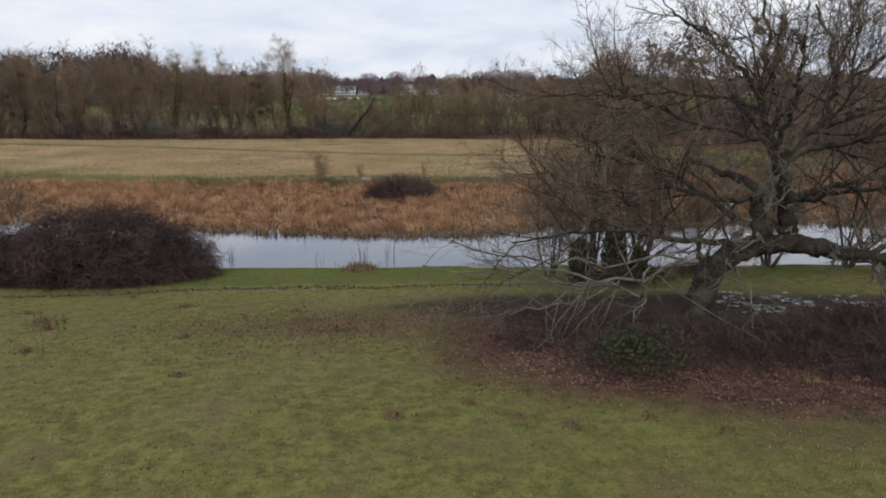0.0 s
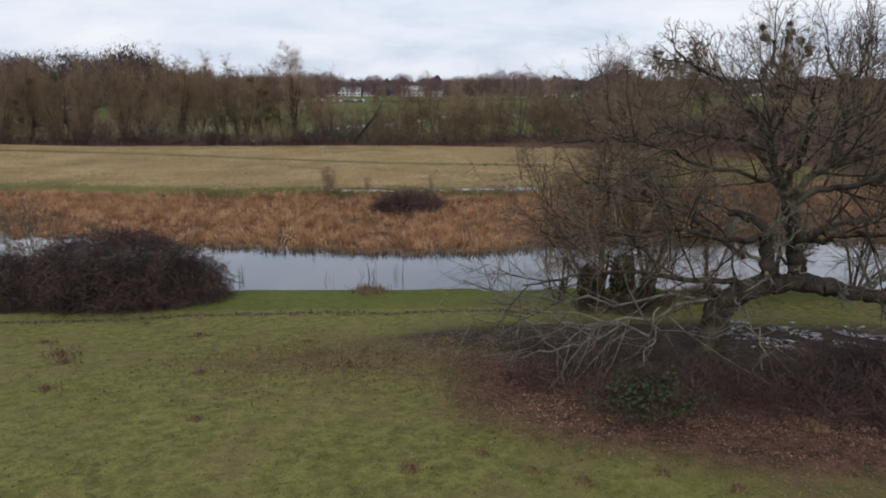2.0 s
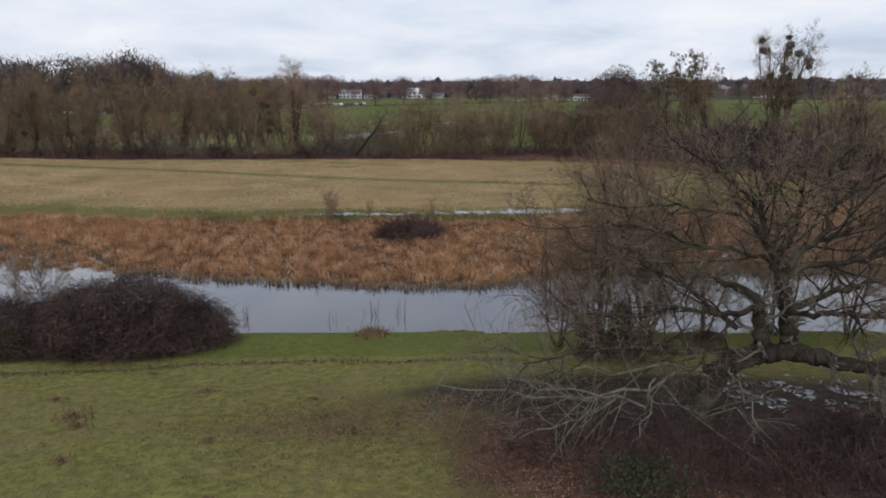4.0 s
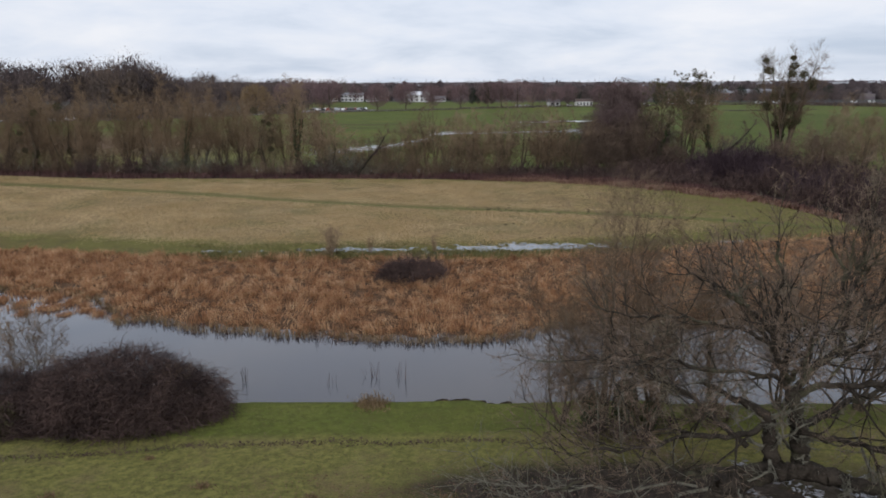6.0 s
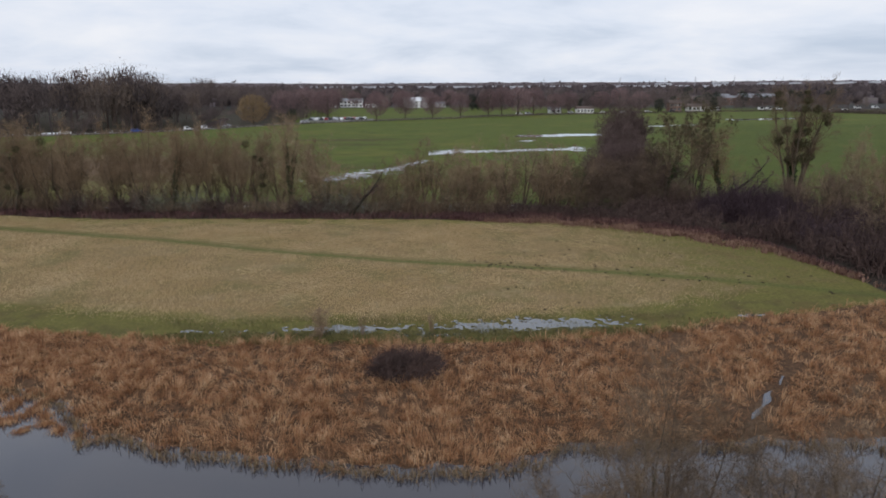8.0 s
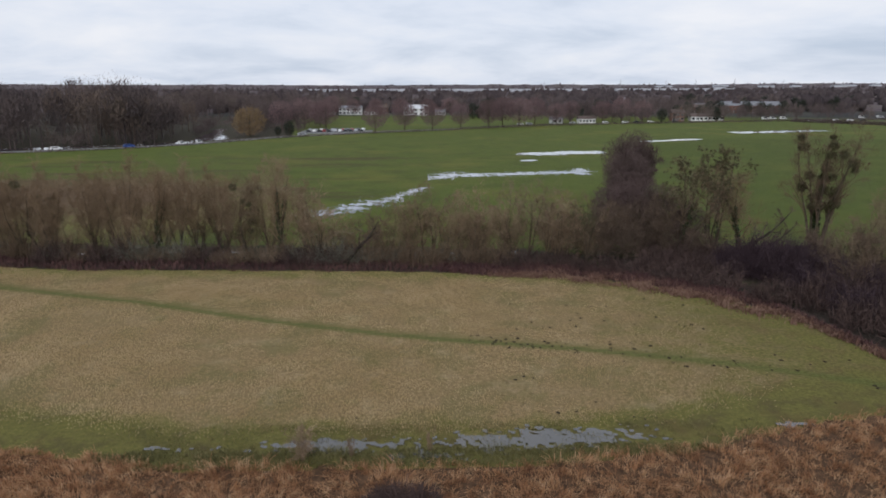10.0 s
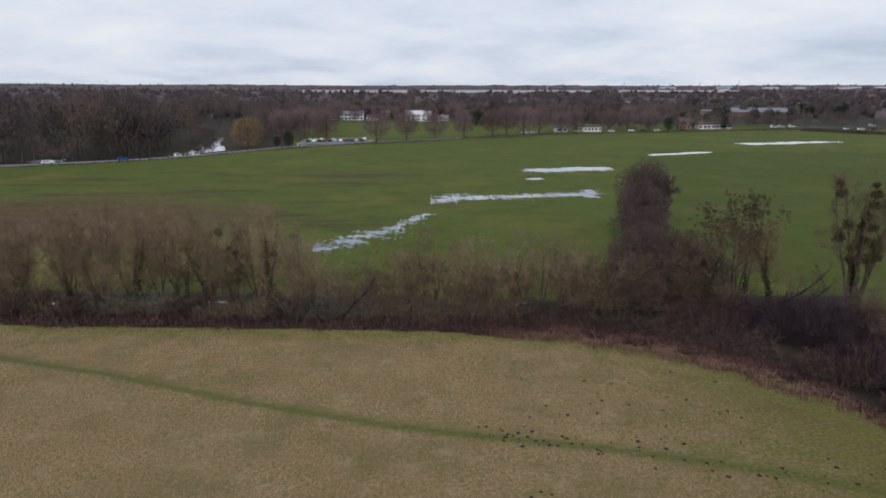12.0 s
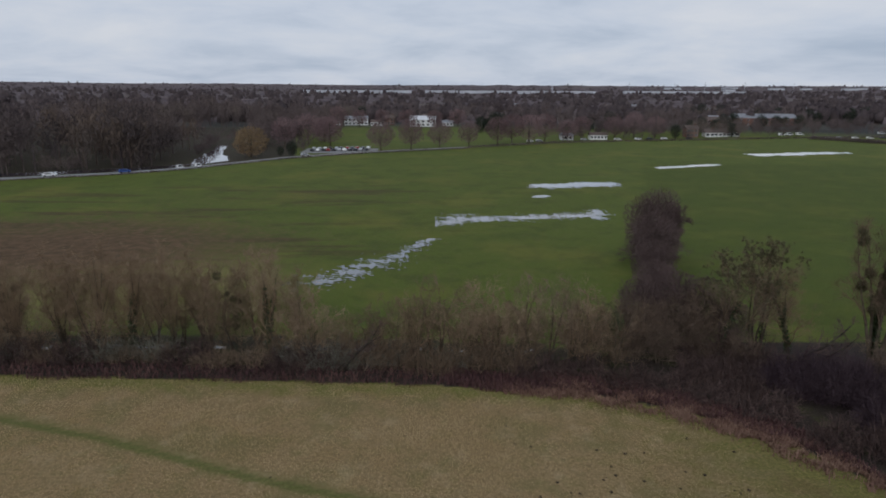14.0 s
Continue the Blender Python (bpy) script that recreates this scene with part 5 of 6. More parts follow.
tus = tussock(-2.8, 28.75, at(-2.8, 28.7), 0.75, 0.34, 620, 91, SEDGE, "pale tussock of dry grass on the river bank")
g = np.random.default_rng(92)
for i in range(13):
    x = -8.9 + 0.75 * i + g.uniform(-0.3, 0.3) + (0.9 if i > 6 else 0)
    tagged(copy_thing(tus, Matrix.Translation((x, float(bank_y(x)) - 0.1, -0.28)) @ Matrix.Diagonal((0.35, 0.3, g.uniform(0.25, 0.5), 1))), "small grass tuft on the river bank", "grass", "tufts on the bank")
hummock = tussock(0, 0, -50, 0.62, 0.36, 420, 93, REED, "brown rounded sedge hummock standing in the water")
g = np.random.default_rng(94)
for x, y, s in [(-23.3, 44.6, 1.3), (-25.0, 45.4, 1.4), (-23.1, 46.0, 1.2), (-24.1, 43.3, 1.2), (-22.2, 43.8, 1.0), (-26.4, 44.2, 1.3), (-21.6, 42.9, 0.8), (-20.6, 42.2, 0.9), (-25.4, 42.6, 0.9), (-24.6, 46.8, 1.2), (-26.8, 46.4, 1.4), (-28.2, 45.0, 1.2), (-19.2, 41.5, 0.8), (-22.6, 42.2, 0.7), (-27.8, 43.0, 1.0), (-28.4, 47.2, 1.3)]:
    tagged(copy_thing(hummock, Matrix.Translation((x, y, WATER_Z + 0.02)) @ Euler((0, 0, g.uniform(0, 6))).to_matrix().to_4x4() @ Matrix.Diagonal((s * 1.2, s * 0.8, s, 1))), "brown rounded sedge hummock standing in the water", "grass", "hummocks in the water")
drop(hummock)
# sparse dead stalks standing in the channel
for i, (x, y, m) in enumerate([(-9.1, 32.2, 9), (-4.9, 31.7, 4), (-3.0, 32.6, 12), (-1.6, 32.6, 8), (0.4, 37.0, 5), (-6.6, 37.6, 5)]):
    g = np.random.default_rng(100 + i)
    base = np.stack([g.normal(0, 0.14, m), g.normal(0, 0.25, m), np.full(m, -0.4)], -1)
    P, R = bend(g, base, g.normal(0, 0.12, (m, 3)) + np.array([0, 0, 1]), g.uniform(0.7, 1.3, m), np.full(m, 0.011), 5, 0.06, 0.0, 0.5)
    st = tagged(empty("dead_stalks", pose(x, y, WATER_Z)), "thin dead stalks standing in the river", "reeds", "stalks in the river")
    tagged(part("stalk_clump", tubes(P, R, 3), TWIG_DARK, st), kind="stuff")

# lawn: short blades, fallen leaves, weeds
g = np.random.default_rng(110)
n = 60000
x, y = g.uniform(-19, 19, n), 7.0 + 22.0 * g.uniform(0, 1, n) ** 1.15
ok = (y < bank_y(x) - 0.1) & (np.abs(x) < 0.75 * y + 1.5) & (blob(x, y, 11, 15.6, 11, 4.6, 0.2) + blob(x, y, 9.0, 19.6, 8, 3.2) < 0.6 + g.normal(0, 0.15, n))
x, y = x[ok], y[ok]
n = len(x)
bent_blades(g, x, y, lift(x, y) - 0.005, g.uniform(0.025, 0.065, n) * (1 + 0.4 * ripple(x, y, 0.8)), g.uniform(0.010, 0.022, n), g.uniform(0.3, 0.95, n), LAWN_BLADE, "lawn_grass", "short damp olive green grass blades on the lawn", "grass")
n = 26000
pick = g.uniform(0, 1, n)
x = np.where(pick < 0.62, g.uniform(0, 15, n), np.where(pick < 0.92, g.normal(-1.5, 3.4, n), g.uniform(-14, 14, n)))
y = np.where(pick < 0.62, g.normal(13.4, 1.6, n), np.where(pick < 0.92, g.normal(18.6, 1.7, n), g.uniform(9, 26, n)))
ok = (y < 27) & (y > 8) & ((pick > 0.62) | (blob(x, y, 11, 15.6, 11, 4.6, 0.16) > g.uniform(0.1, 0.9, n)))
x, y = x[ok], y[ok]
n = len(x)
d = g.normal(0, 1, (n, 3)) * np.array([1, 1, 0.25])
tagged(new("fallen_leaves", mesh_of("fallen_leaves", *slivers(g, np.stack([x, y, lift(x, y) + g.uniform(0.01, 0.04, n)], -1), d, g.uniform(0.04, 0.075, n), g.uniform(0.028, 0.045, n)), LEAF)), "fallen brown oak leaves scattered on the grass", "leaves", kind="stuff")
# grass standing in the flooded edge of the meadow
n = 30000
x, y = g.uniform(-22, 24, n), np.concatenate([g.uniform(53.4, 55.9, n // 2), g.uniform(54.5, 59.0, n - n // 2)])
ok = (ripple(x, y, 0.9, 1) + 0.7 * ripple(x, y, 0.3, 2) + g.normal(0, 0.3, n) > np.where(y < 55.4, -0.8, -0.12)) & (y > reed_back_y(x) - 0.4)
x, y = x[ok], y[ok]
n = len(x)
bent_blades(g, x, y, lift(x, y) - 0.02, np.where(y < 55.6, g.uniform(0.2, 0.46, n), g.uniform(0.10, 0.26, n)), g.uniform(0.02, 0.04, n), g.uniform(0.2, 0.9, n), MARSH_BLADE, "flooded_grass", "drowned grass standing in the shallow flood water", "grass")
# rust-coloured growth at the hedge foot
n = 22000
x = np.concatenate([g.uniform(-118, 41, 13000), g.uniform(2, 41.5, 9000)])
y = hedge_front_y(x) + g.uniform(-0.6, 4.4, n) + 0.7 * ripple(x, 0, 1.7) + np.clip((x - 12) / 10, 0, 1) * 0.8
bent_blades(g, x, y, lift(x, y) - 0.05, g.uniform(0.3, 1.0, n), g.uniform(0.05, 0.11, n), g.uniform(0.1, 0.9, n), RUST_SCRUB, "hedge_foot_growth", "rust-brown dead growth along the hedge foot", "undergrowth")
# long dry grass on the meadow
n = 520000
x, y = g.uniform(-75, 42, n), g.uniform(53, 106, n)
ok = (x > -0.72 * y - 2) & (y > reed_back_y(x) + 4.6 + g.normal(0, 0.8, n)) & (y < hedge_front_y(x) - 0.5) & (np.abs(y - path_y(x) - 0.3) > 0.7 + np.abs(g.normal(0, 0.95, n))) & (g.uniform(0, 1, n) < np.interp(x, [6, 30], [1, 0.0]))
ok &= g.uniform(0, 1, n) < 0.68 + 0.55 * ripple(x, y, 3.7, 4) + 0.4 * ripple(x, y, 1.1, 6)
x, y = x[ok], y[ok]
n = len(x)
d = g.normal(0, 0.55, (n, 3)) * np.array([1, 1, 0]) + np.array([0, 0, 1])
L = g.uniform(0.13, 0.28, n)
tagged(new("dry_grass", mesh_of("dry_grass", *slivers(g, np.stack([x, y, lift(x, y) + L * 0.36], -1), d, L, g.uniform(0.018, 0.032, n)), DRY_BLADE)), "long straw-coloured dry grass on the meadow", "grass", kind="stuff")

# dark soil clods on the meadow
clod_bm = bmesh.new()
bmesh.ops.create_icosphere(clod_bm, subdivisions=2, radius=0.2)
for v in clod_bm.verts:
    v.co *= 1 + 0.6 * noise.noise(v.co * 11)
    v.co.z = max(v.co.z * 0.7, -0.03)
clod_me = bpy.data.meshes.new("soil_clod")
clod_bm.to_mesh(clod_me)
clod_bm.free()
clod_me.materials.append(SOIL)
g = np.random.default_rng(120)
SPOTS = [(4.5 + 1.02 * i, 74.6 - 0.2 * i + (0.3 if i % 3 else -0.3)) for i in range(10)] + [(15, 79), (16.2, 81), (17.2, 82.5), (18, 84.5), (19.5, 86.5), (13.2, 73.9), (15.1, 73.6), (17.4, 74.3), (18.4, 73.2), (19.2, 72.4), (20.1, 71.8),
                                                                                             (27, 68.9), (31.5, 67.2), (8.2, 66.8), (8.9, 66.5), (7.4, 66.2), (12.2, 65.9), (14.8, 65.2), (8.4, 60.6), (9.8, 60.4), (11.2, 60.5), (15.2, 59.6), (15.9, 59.2), (16.8, 59.4), (-14, 81), (-15.4, 79.2), (-27, 62), (-5, 60), (13, 62)]
for i in range(75):
    u = g.uniform(0, 1) ** 1.3
    SPOTS.append((4 + 36 * u, float(path_y(4 + 36 * u)) + 0.5 + g.normal(0, 0.9 + 1.6 * u)))
for i in range(40):
    SPOTS.append((g.uniform(6, 30), g.normal(81, 4)))
for x, y in SPOTS:
    s = 0.8 * g.uniform(0.3, 1.0) ** 1.2
    tagged(new("soil_clod", clod_me), "dark clod of turned soil on the grass", "soil", "soil clods").matrix_world = Matrix.Translation((x, y, at(x, y))) @ Euler((0, 0, g.uniform(0, 6))).to_matrix().to_4x4() @ Matrix.Diagonal((s * 1.3, s, s * 0.8, 1))
weed = tussock(0, 0, 0, 0.35, 0.28, 130, 121, SEDGE, "brown dead weeds standing on the lawn")
for x, y, s in [(-10.8, 19.4, 1.3), (-10.3, 18.7, 1.0), (-5.2, 14.2, 0.55), (-0.7, 11.8, 0.6), (-2.5, 18.0, 1.1), (-1.3, 18.3, 0.9), (-10.3, 24.1, 0.7), (7.2, 13.0, 0.8), (-6.2, 17.5, 0.7), (2.9, 12.4, 0.5), (-9.5, 16.4, 0.8), (1.4, 11.6, 0.5), (2.2, 11.2, 0.6), (0.6, 12.3, 0.45), (3.6, 11.4, 0.5), (4.6, 10.8, 0.6), (-7.6, 21.6, 0.9), (-12.2, 21.2, 0.8), (0.2, 20.4, 0.9), (-4.0, 20.8, 0.7)]:
    tagged(copy_thing(weed, Matrix.Translation((x, y, at(x, y))) @ Matrix.Diagonal((s, s, s * 0.8, 1))), "brown dead weeds standing on the lawn", "weeds", "weeds on the lawn")
drop(weed)
g = np.random.default_rng(130)
n = 1500
x, y = g.uniform(9.0, 17.5, n), g.normal(20.2, 0.75, n)
x, y = np.concatenate([x, g.normal(10.3, 0.35, 160)]), np.concatenate([y, g.uniform(20.5, 23.0, 160)])
keep = ripple(x, y, 0.3, 2) + 0.6 * ripple(x, y, 0.12, 4) > 0.15
x, y = x[keep], y[keep]
d = g.normal(0, 1, (len(x), 3)) * np.array([1, 0.8, 0.06])
CHIP = blades("pale_chip", [(0.10, 0.095, 0.09), (0.22, 0.22, 0.23), (0.45, 0.46, 0.49)], 0.25, patch=0.6)
tagged(new("pale_chips", mesh_of("pale_chips", *slivers(g, np.stack([x, y, lift(x, y) + 0.05], -1), d, g.uniform(0.08, 0.32, len(x)), g.uniform(0.03, 0.09, len(x))), CHIP)), "pale wet wood chips scattered on the earth beside the oak", "debris", kind="stuff")
# pale dead grass in front of the scrub at the end of the meadow
g = np.random.default_rng(131)
n = 30000
x = 8 + 34 * g.uniform(0, 1, n) ** 0.7
y = hedge_front_y(x) - 0.2 + (g.normal(0, 1.3, n) + 1.3 * ripple(x, 0, 1.9) + 0.8 * ripple(x, 4, 0.6)) * np.interp(x, [8, 20, 42], [0.4, 1.0, 1.25])
ok = ripple(x, y, 1.0, 5) + 0.6 * ripple(x, y, 0.35, 6) + g.normal(0, 0.25, n) > -0.25
x, y = x[ok], y[ok]
n = len(x)
bent_blades(g, x, y, lift(x, y) - 0.05, g.uniform(0.3, 0.8, n), g.uniform(0.04, 0.08, n), g.uniform(0.2, 0.9, n), DEAD_BAND, "dead_grass_band", "tan dead grass fringing the meadow scrub", "grass")
# the dark cut edge of the turf along the bank
n = 2000
x = g.uniform(-17, 3.5, n)
y = np.interp(x, [-17, -12.8, -8.9, -4.6, 0, 4], [24.0, 24.5, 25.0, 25.2, 24.95, 24.9]) + 0.16 * ripple(x, 0, 0.9) + 0.10 * ripple(x, 2, 0.25) + g.normal(0, 0.13, n) * (1 + 0.7 * ripple(x, 1, 0.6))
bent_blades(g, x, y, lift(x, y) - 0.02, g.uniform(0.04, 0.12, n), g.uniform(0.02, 0.05, n), g.uniform(0.3, 0.95, n), TWIG_DARK, "turf_edge", "dark cut edge of turf along the bank", "soil")
for i in range(22):
    x = -9.2 + 0.58 * i + g.uniform(-0.25, 0.25)
    s = g.uniform(0.5, 1.1)
    tagged(new("soil_clod", clod_me), "dark clod of turf at the water's edge", "soil", "clods on the bank").matrix_world = Matrix.Translation((x, float(bank_y(x)) + 0.16, -0.34)) @ Matrix.Diagonal((s * 1.5, s * 0.8, s, 1))

# ---------------------------------------------------------------- the far side of the field
def ribbon(name, xs, line, half, material, label, z=0.06, category="road"):
    ys = line(xs)
    t = unit(np.gradient(np.stack([xs, ys], -1), axis=0))
    nrm = np.stack([-t[:, 1], t[:, 0]], -1)
    c = np.stack([xs, ys], -1)
    v = np.concatenate([np.column_stack([c - nrm * half, np.full(len(xs), z)]), np.column_stack([c + nrm * half, np.full(len(xs), z)])])
    n = len(xs)
    i = np.arange(n - 1)
    return tagged(new(name, mesh_of(name, v, np.stack([i, i + 1, n + i + 1, n + i], -1), material)), label, category, kind="structure")


ribbon("road", np.linspace(-380, 20, 120), lambda x: road_y(x) + 7, 3.4, ASPHALT, "pale grey asphalt lane along the river")
sheet("pavement", np.linspace(-66, -28, 20), np.linspace(366, 392, 14), lambda x, y: y > road_y(x) + 5, 0.075, ASPHALT, "asphalt car park beside the field", "car park")
sheet("water", np.linspace(-420, -80, 341), np.linspace(200, 410, 211),
      lambda x, y: ((y > road_y(x) + 12) & (y < road_y(x) + 24) & (x < -100)) | ((y > road_y(x) + 12) & (y < 408)
                   & (x > np.interp(y, [310, 331, 369, 408], [-103, -106, -112, -119]) + 1.5 * ripple(x, y, 4, 1)) & (x < np.interp(y, [310, 331, 345, 369, 408], [-99, -91.5, -96, -104, -113]) + 2 * ripple(x, y, 5, 2))),
      0.085, WATER, "bright bend of the river beyond the lane")


def far_tree(seed, h, r, n, size, material, name="tree", trunk=0.35, shape=1.0, low=0.25):
    """A leafless tree far off: trunk, some limbs, a crown of fine slivers."""
    rng = np.random.default_rng(seed)
    root = empty(name)
    P0, R0 = bend(rng, np.array([[0, 0, -0.3]]), np.array([[0, 0, 1.0]]), np.array([h * 0.75]), np.array([trunk]), 6, 0.04, 0.05, 0.2)
    P1, R1 = shoots(rng, P0, R0, 12, (0.25, 1.0), (20, 55), (0.35, 0.6), 5, 0.12, 0.1, 0.5, 0.06)
    part("trunk", join([tubes(P0, R0, 6), tubes(P1, R1, 4)]), BARK_GREY, root)
    q = ball(rng, n, (r, r, h * (1 - low) / 2), 0.35)
    q[:, :2] *= (1 + 0.18 * ripple(q[:, 2], np.arctan2(q[:, 1], q[:, 0]) * 3, 1.2, seed))[:, None]
    d = q * np.array([1, 1, 0.8]) / r + np.array([0, 0, 0.7]) + rng.normal(0, 0.5, q.shape)
    part("crown", slivers(rng, q + np.array([0, 0, h * (1 + low) / 2]), d, rng.uniform(0.6, 1.4, n) * size, size * 0.125), material, root)
    return root


lime = far_tree(201, 14.5, 7.4, 3000, 1.2, TWIG_PARK, "park_tree", low=0.12)
lime_b = far_tree(205, 14.0, 6.6, 2600, 1.2, TWIG_PARK, "park_tree", low=0.16)
g = np.random.default_rng(202)
for i, (x, y, s) in enumerate([(-26, 379, 1.0), (-10.7, 386, 1.05), (4.7, 397, 0.95), (21, 405, 0.95), (38.5, 420, 1.0), (48, 430, 1.15), (58, 428, 1.2), (-55, 398, 1.2), (-70, 415, 1.2), (-80, 400, 1.1), (70, 445, 1.1), (-63, 430, 1.1),
                               (84, 446, 0.9), (98, 470, 1.0), (120, 470, 1.0), (134, 475, 1.1), (150, 480, 1.0), (-57, 572, 1.0), (-76, 585, 1.1), (3, 570, 1.0), (-19, 575, 1.1), (-40, 585, 1.0), (22, 590, 1.1)]):
    place((lime, lime_b)[i % 2], x, y, g.uniform(0, 360), s, g.uniform(0.92, 1.12), "rounded leafless purple-brown park tree on mown grass", "tree", "park trees")
drop(lime), drop(lime_b)
gold = far_tree(203, 11.5, 6.6, 1900, 1.6, TWIG_GOLD, "golden_willow", low=0.05)
place(gold, -84, 345, 0, 1.2, 1.05, "golden weeping willow beside the river", "tree")
drop(gold)
yew = far_tree(204, 8, 2.8, 1500, 0.9, CONIFER, "evergreen_tree", low=0.0)
for x, y, s in [(-66, 350, 0.95), (46, 520, 1.9), (52, 528, 1.7), (-62, 640, 1.9), (160, 470, 1.2), (205, 488, 1.2), (-72, 352, 0.6), (260, 560, 1.6), (275, 566, 1.5), (290, 560, 1.6), (225, 545, 1.4), (180, 560, 1.5), (120, 540, 1.3), (150, 600, 1.7), (320, 690, 1.7), (345, 700, 1.8), (370, 690, 1.7), (395, 705, 1.6), (300, 600, 1.2), (95, 500, 1.1), (20, 640, 1.6), (188, 520, 1.3), (199, 526, 1.5), (211, 531, 1.3), (240, 585, 1.5), (252, 592, 1.6), (350, 640, 1.5), (362, 650, 1.7), (378, 640, 1.6), (392, 655, 1.5), (412, 690, 1.8), (430, 700, 1.8), (265, 720, 2.0), (280, 730, 2.1), (297, 725, 2.0), (450, 720, 1.9), (36, 522, 1.5), (41, 526, 1.3)]:
    place(yew, x, y, g.uniform(0, 360), s, 1.0, "dark dense evergreen tree", "tree", "evergreens")
drop(yew)


CANOPY = surface("wood_canopy", (0.060, 0.047, 0.052), (0.138, 0.108, 0.110), 0.022, 0.95, 0.0, 0.11, third=(0.135, 0.115, 0.100))


def lumps(rng, centres, radii, tall, around=8, rings=5):
    """Uneven rounded clumps of twigs, seen from far off."""
    n = len(centres)
    a = np.arange(around) / around * 2 * np.pi
    e = np.linspace(-0.9, 1.5, rings)
    d = np.stack([np.cos(e)[:, None] * np.cos(a), np.cos(e)[:, None] * np.sin(a), np.repeat(np.sin(e)[:, None], around, 1)], -1).reshape(-1, 3)
    k = len(d)
    size = radii[:, None] * rng.uniform(0.5, 1.35, (n, k))
    v = centres[:, None] + d[None] * size[:, :, None] * np.stack([np.ones(n), np.ones(n), tall], -1)[:, None]
    i, j = np.meshgrid(np.arange(rings - 1), np.arange(around), indexing="ij")
    j2 = (j + 1) % around
    f = np.stack([i * around + j, i * around + j2, (i + 1) * around + j2, (i + 1) * around + j], -1).reshape(-1, 4)
    return v.reshape(-1, 3), (np.arange(n)[:, None, None] * k + f[None]).reshape(-1, 4)


def woodland(name, label, xs, ys, hs, lobes, fuzz, size, seed, material=FAR_WOOD, wide=0.36):
    """Very many leafless trees seen as one mass: stems, clumps of branches and a fringe of fine twigs."""
    rng = np.random.default_rng(seed)
    n = len(xs)
    z = lift(xs, ys)
    r = hs * wide * rng.uniform(0.8, 1.2, n)
    who = np.repeat(np.arange(n), lobes)
    q = ball(rng, n * lobes, (1, 1, 1), 0.55)
    c = np.stack([xs[who] + q[:, 0] * r[who] * 0.62, ys[who] + q[:, 1] * r[who] * 0.62, z[who] + hs[who] * (0.52 + 0.27 * q[:, 2])], -1)
    rad = r[who] * (0.62 if lobes > 1 else 0.9) * rng.uniform(0.75, 1.2, len(who))
    m = n * fuzz
    who2 = rng.integers(0, len(c), m)
    hh = hs[who[who2]]
    if lobes > 1:
        # coarse branches within, fine twigs towards the outline
        q2 = ball(rng, m, (1, 1, 1.1), 0.0)
        outer = np.linalg.norm(q2, axis=1) > 0.72
        L_ = hh * np.where(outer, 0.38, 0.95) * size * rng.uniform(0.6, 1.3, m)
        fringe = slivers(rng, c[who2] + q2 * rad[who2][:, None], q2 * 0.6 + np.array([0, 0, 0.8]) + rng.normal(0, 0.4, q2.shape), L_, L_ * np.where(outer, 0.15, 0.20))
    else:
        clumps = lumps(rng, c - np.array([0, 0, 1.0]) * (hs[who] * 0.05)[:, None], rad * 0.6, np.full(len(c), 1.2), 6, 4)
        q2 = ball(rng, m, (1, 1, 1.15), 0.35)
        L_ = hh * size * rng.uniform(0.5, 1.4, m)
        fringe = slivers(rng, c[who2] + q2 * rad[who2][:, None] * 1.04, q2 * 0.6 + np.array([0, 0, 0.8]) + rng.normal(0, 0.4, q2.shape), L_, L_ * 0.11)
    P = np.stack([np.stack([xs, ys, z - 0.5], -1), np.stack([xs, ys, z + hs * 0.35], -1), np.stack([xs + 0.3, ys, z + hs * 0.6], -1)], 1)
    v, f = join(([clumps] if lobes == 1 else []) + [fringe, tubes(P, np.outer(hs * 0.014, [1, 0.7, 0.25]), 4)])
    return tagged(new(name, mesh_of(name, v, f, material, lobes == 1)), label, "trees", kind="stuff")


g = np.random.default_rng(210)
# the wood beyond the river bend
n = 420
x = -95 - 425 * g.uniform(0, 1, n) ** 1.4
y = road_y(x) + 25 + g.uniform(0, 1, n) ** 1.6 * 190
ok = np.where(y < 408, x < np.interp(y, [310, 331, 369, 408], [-104, -107, -112, -119]) - 9, (x / (y - 29) < -0.362) | (y > 520)) & (x > -0.78 * y - 12)
x, y = x[ok], y[ok]
# bushes that hang over the far bank
m = 170
bx_ = np.concatenate([g.uniform(-380, -114, 120), g.uniform(-125, -111, 20), g.uniform(-92, -62, 30)])
by_ = np.concatenate([road_y(bx_[:120]) + 24 + g.uniform(0, 8, 120), 326 + (-107 - bx_[120:140]) / 12 * 62 + g.uniform(-6, 6, 20), g.uniform(352, 420, 30)])
woodland("woodland", "leafless bushes overhanging the river", bx_, by_, g.uniform(3.5, 8, m), 3, 300, 0.16, 219, wide=0.7)
tall = g.uniform(24.0, 32.5, len(x)) * np.interp(x / (y - 8), [-0.7, -0.55, -0.47, -0.41, -0.365, -0.2], [0.92, 0.95, 1.02, 0.94, 0.76, 0.7])
tone = g.integers(0, 3, len(x))
for k, (material, words) in enumerate([(FAR_WOOD, "dark leafless wood on the far river bank"), (DARK_WOOD, "darkest trees of the leafless riverside wood"), (PALE_WOOD, "brown willows of the leafless riverside wood")]):
    woodland("woodland", words, x[tone == k], y[tone == k], tall[tone == k] * (1.0, 1.0, 0.9)[k], 8, 1150, 0.082, 211 + 30 * k, material)
n = 190
x, y = g.uniform(-300, -70, n), g.uniform(540, 690, n)
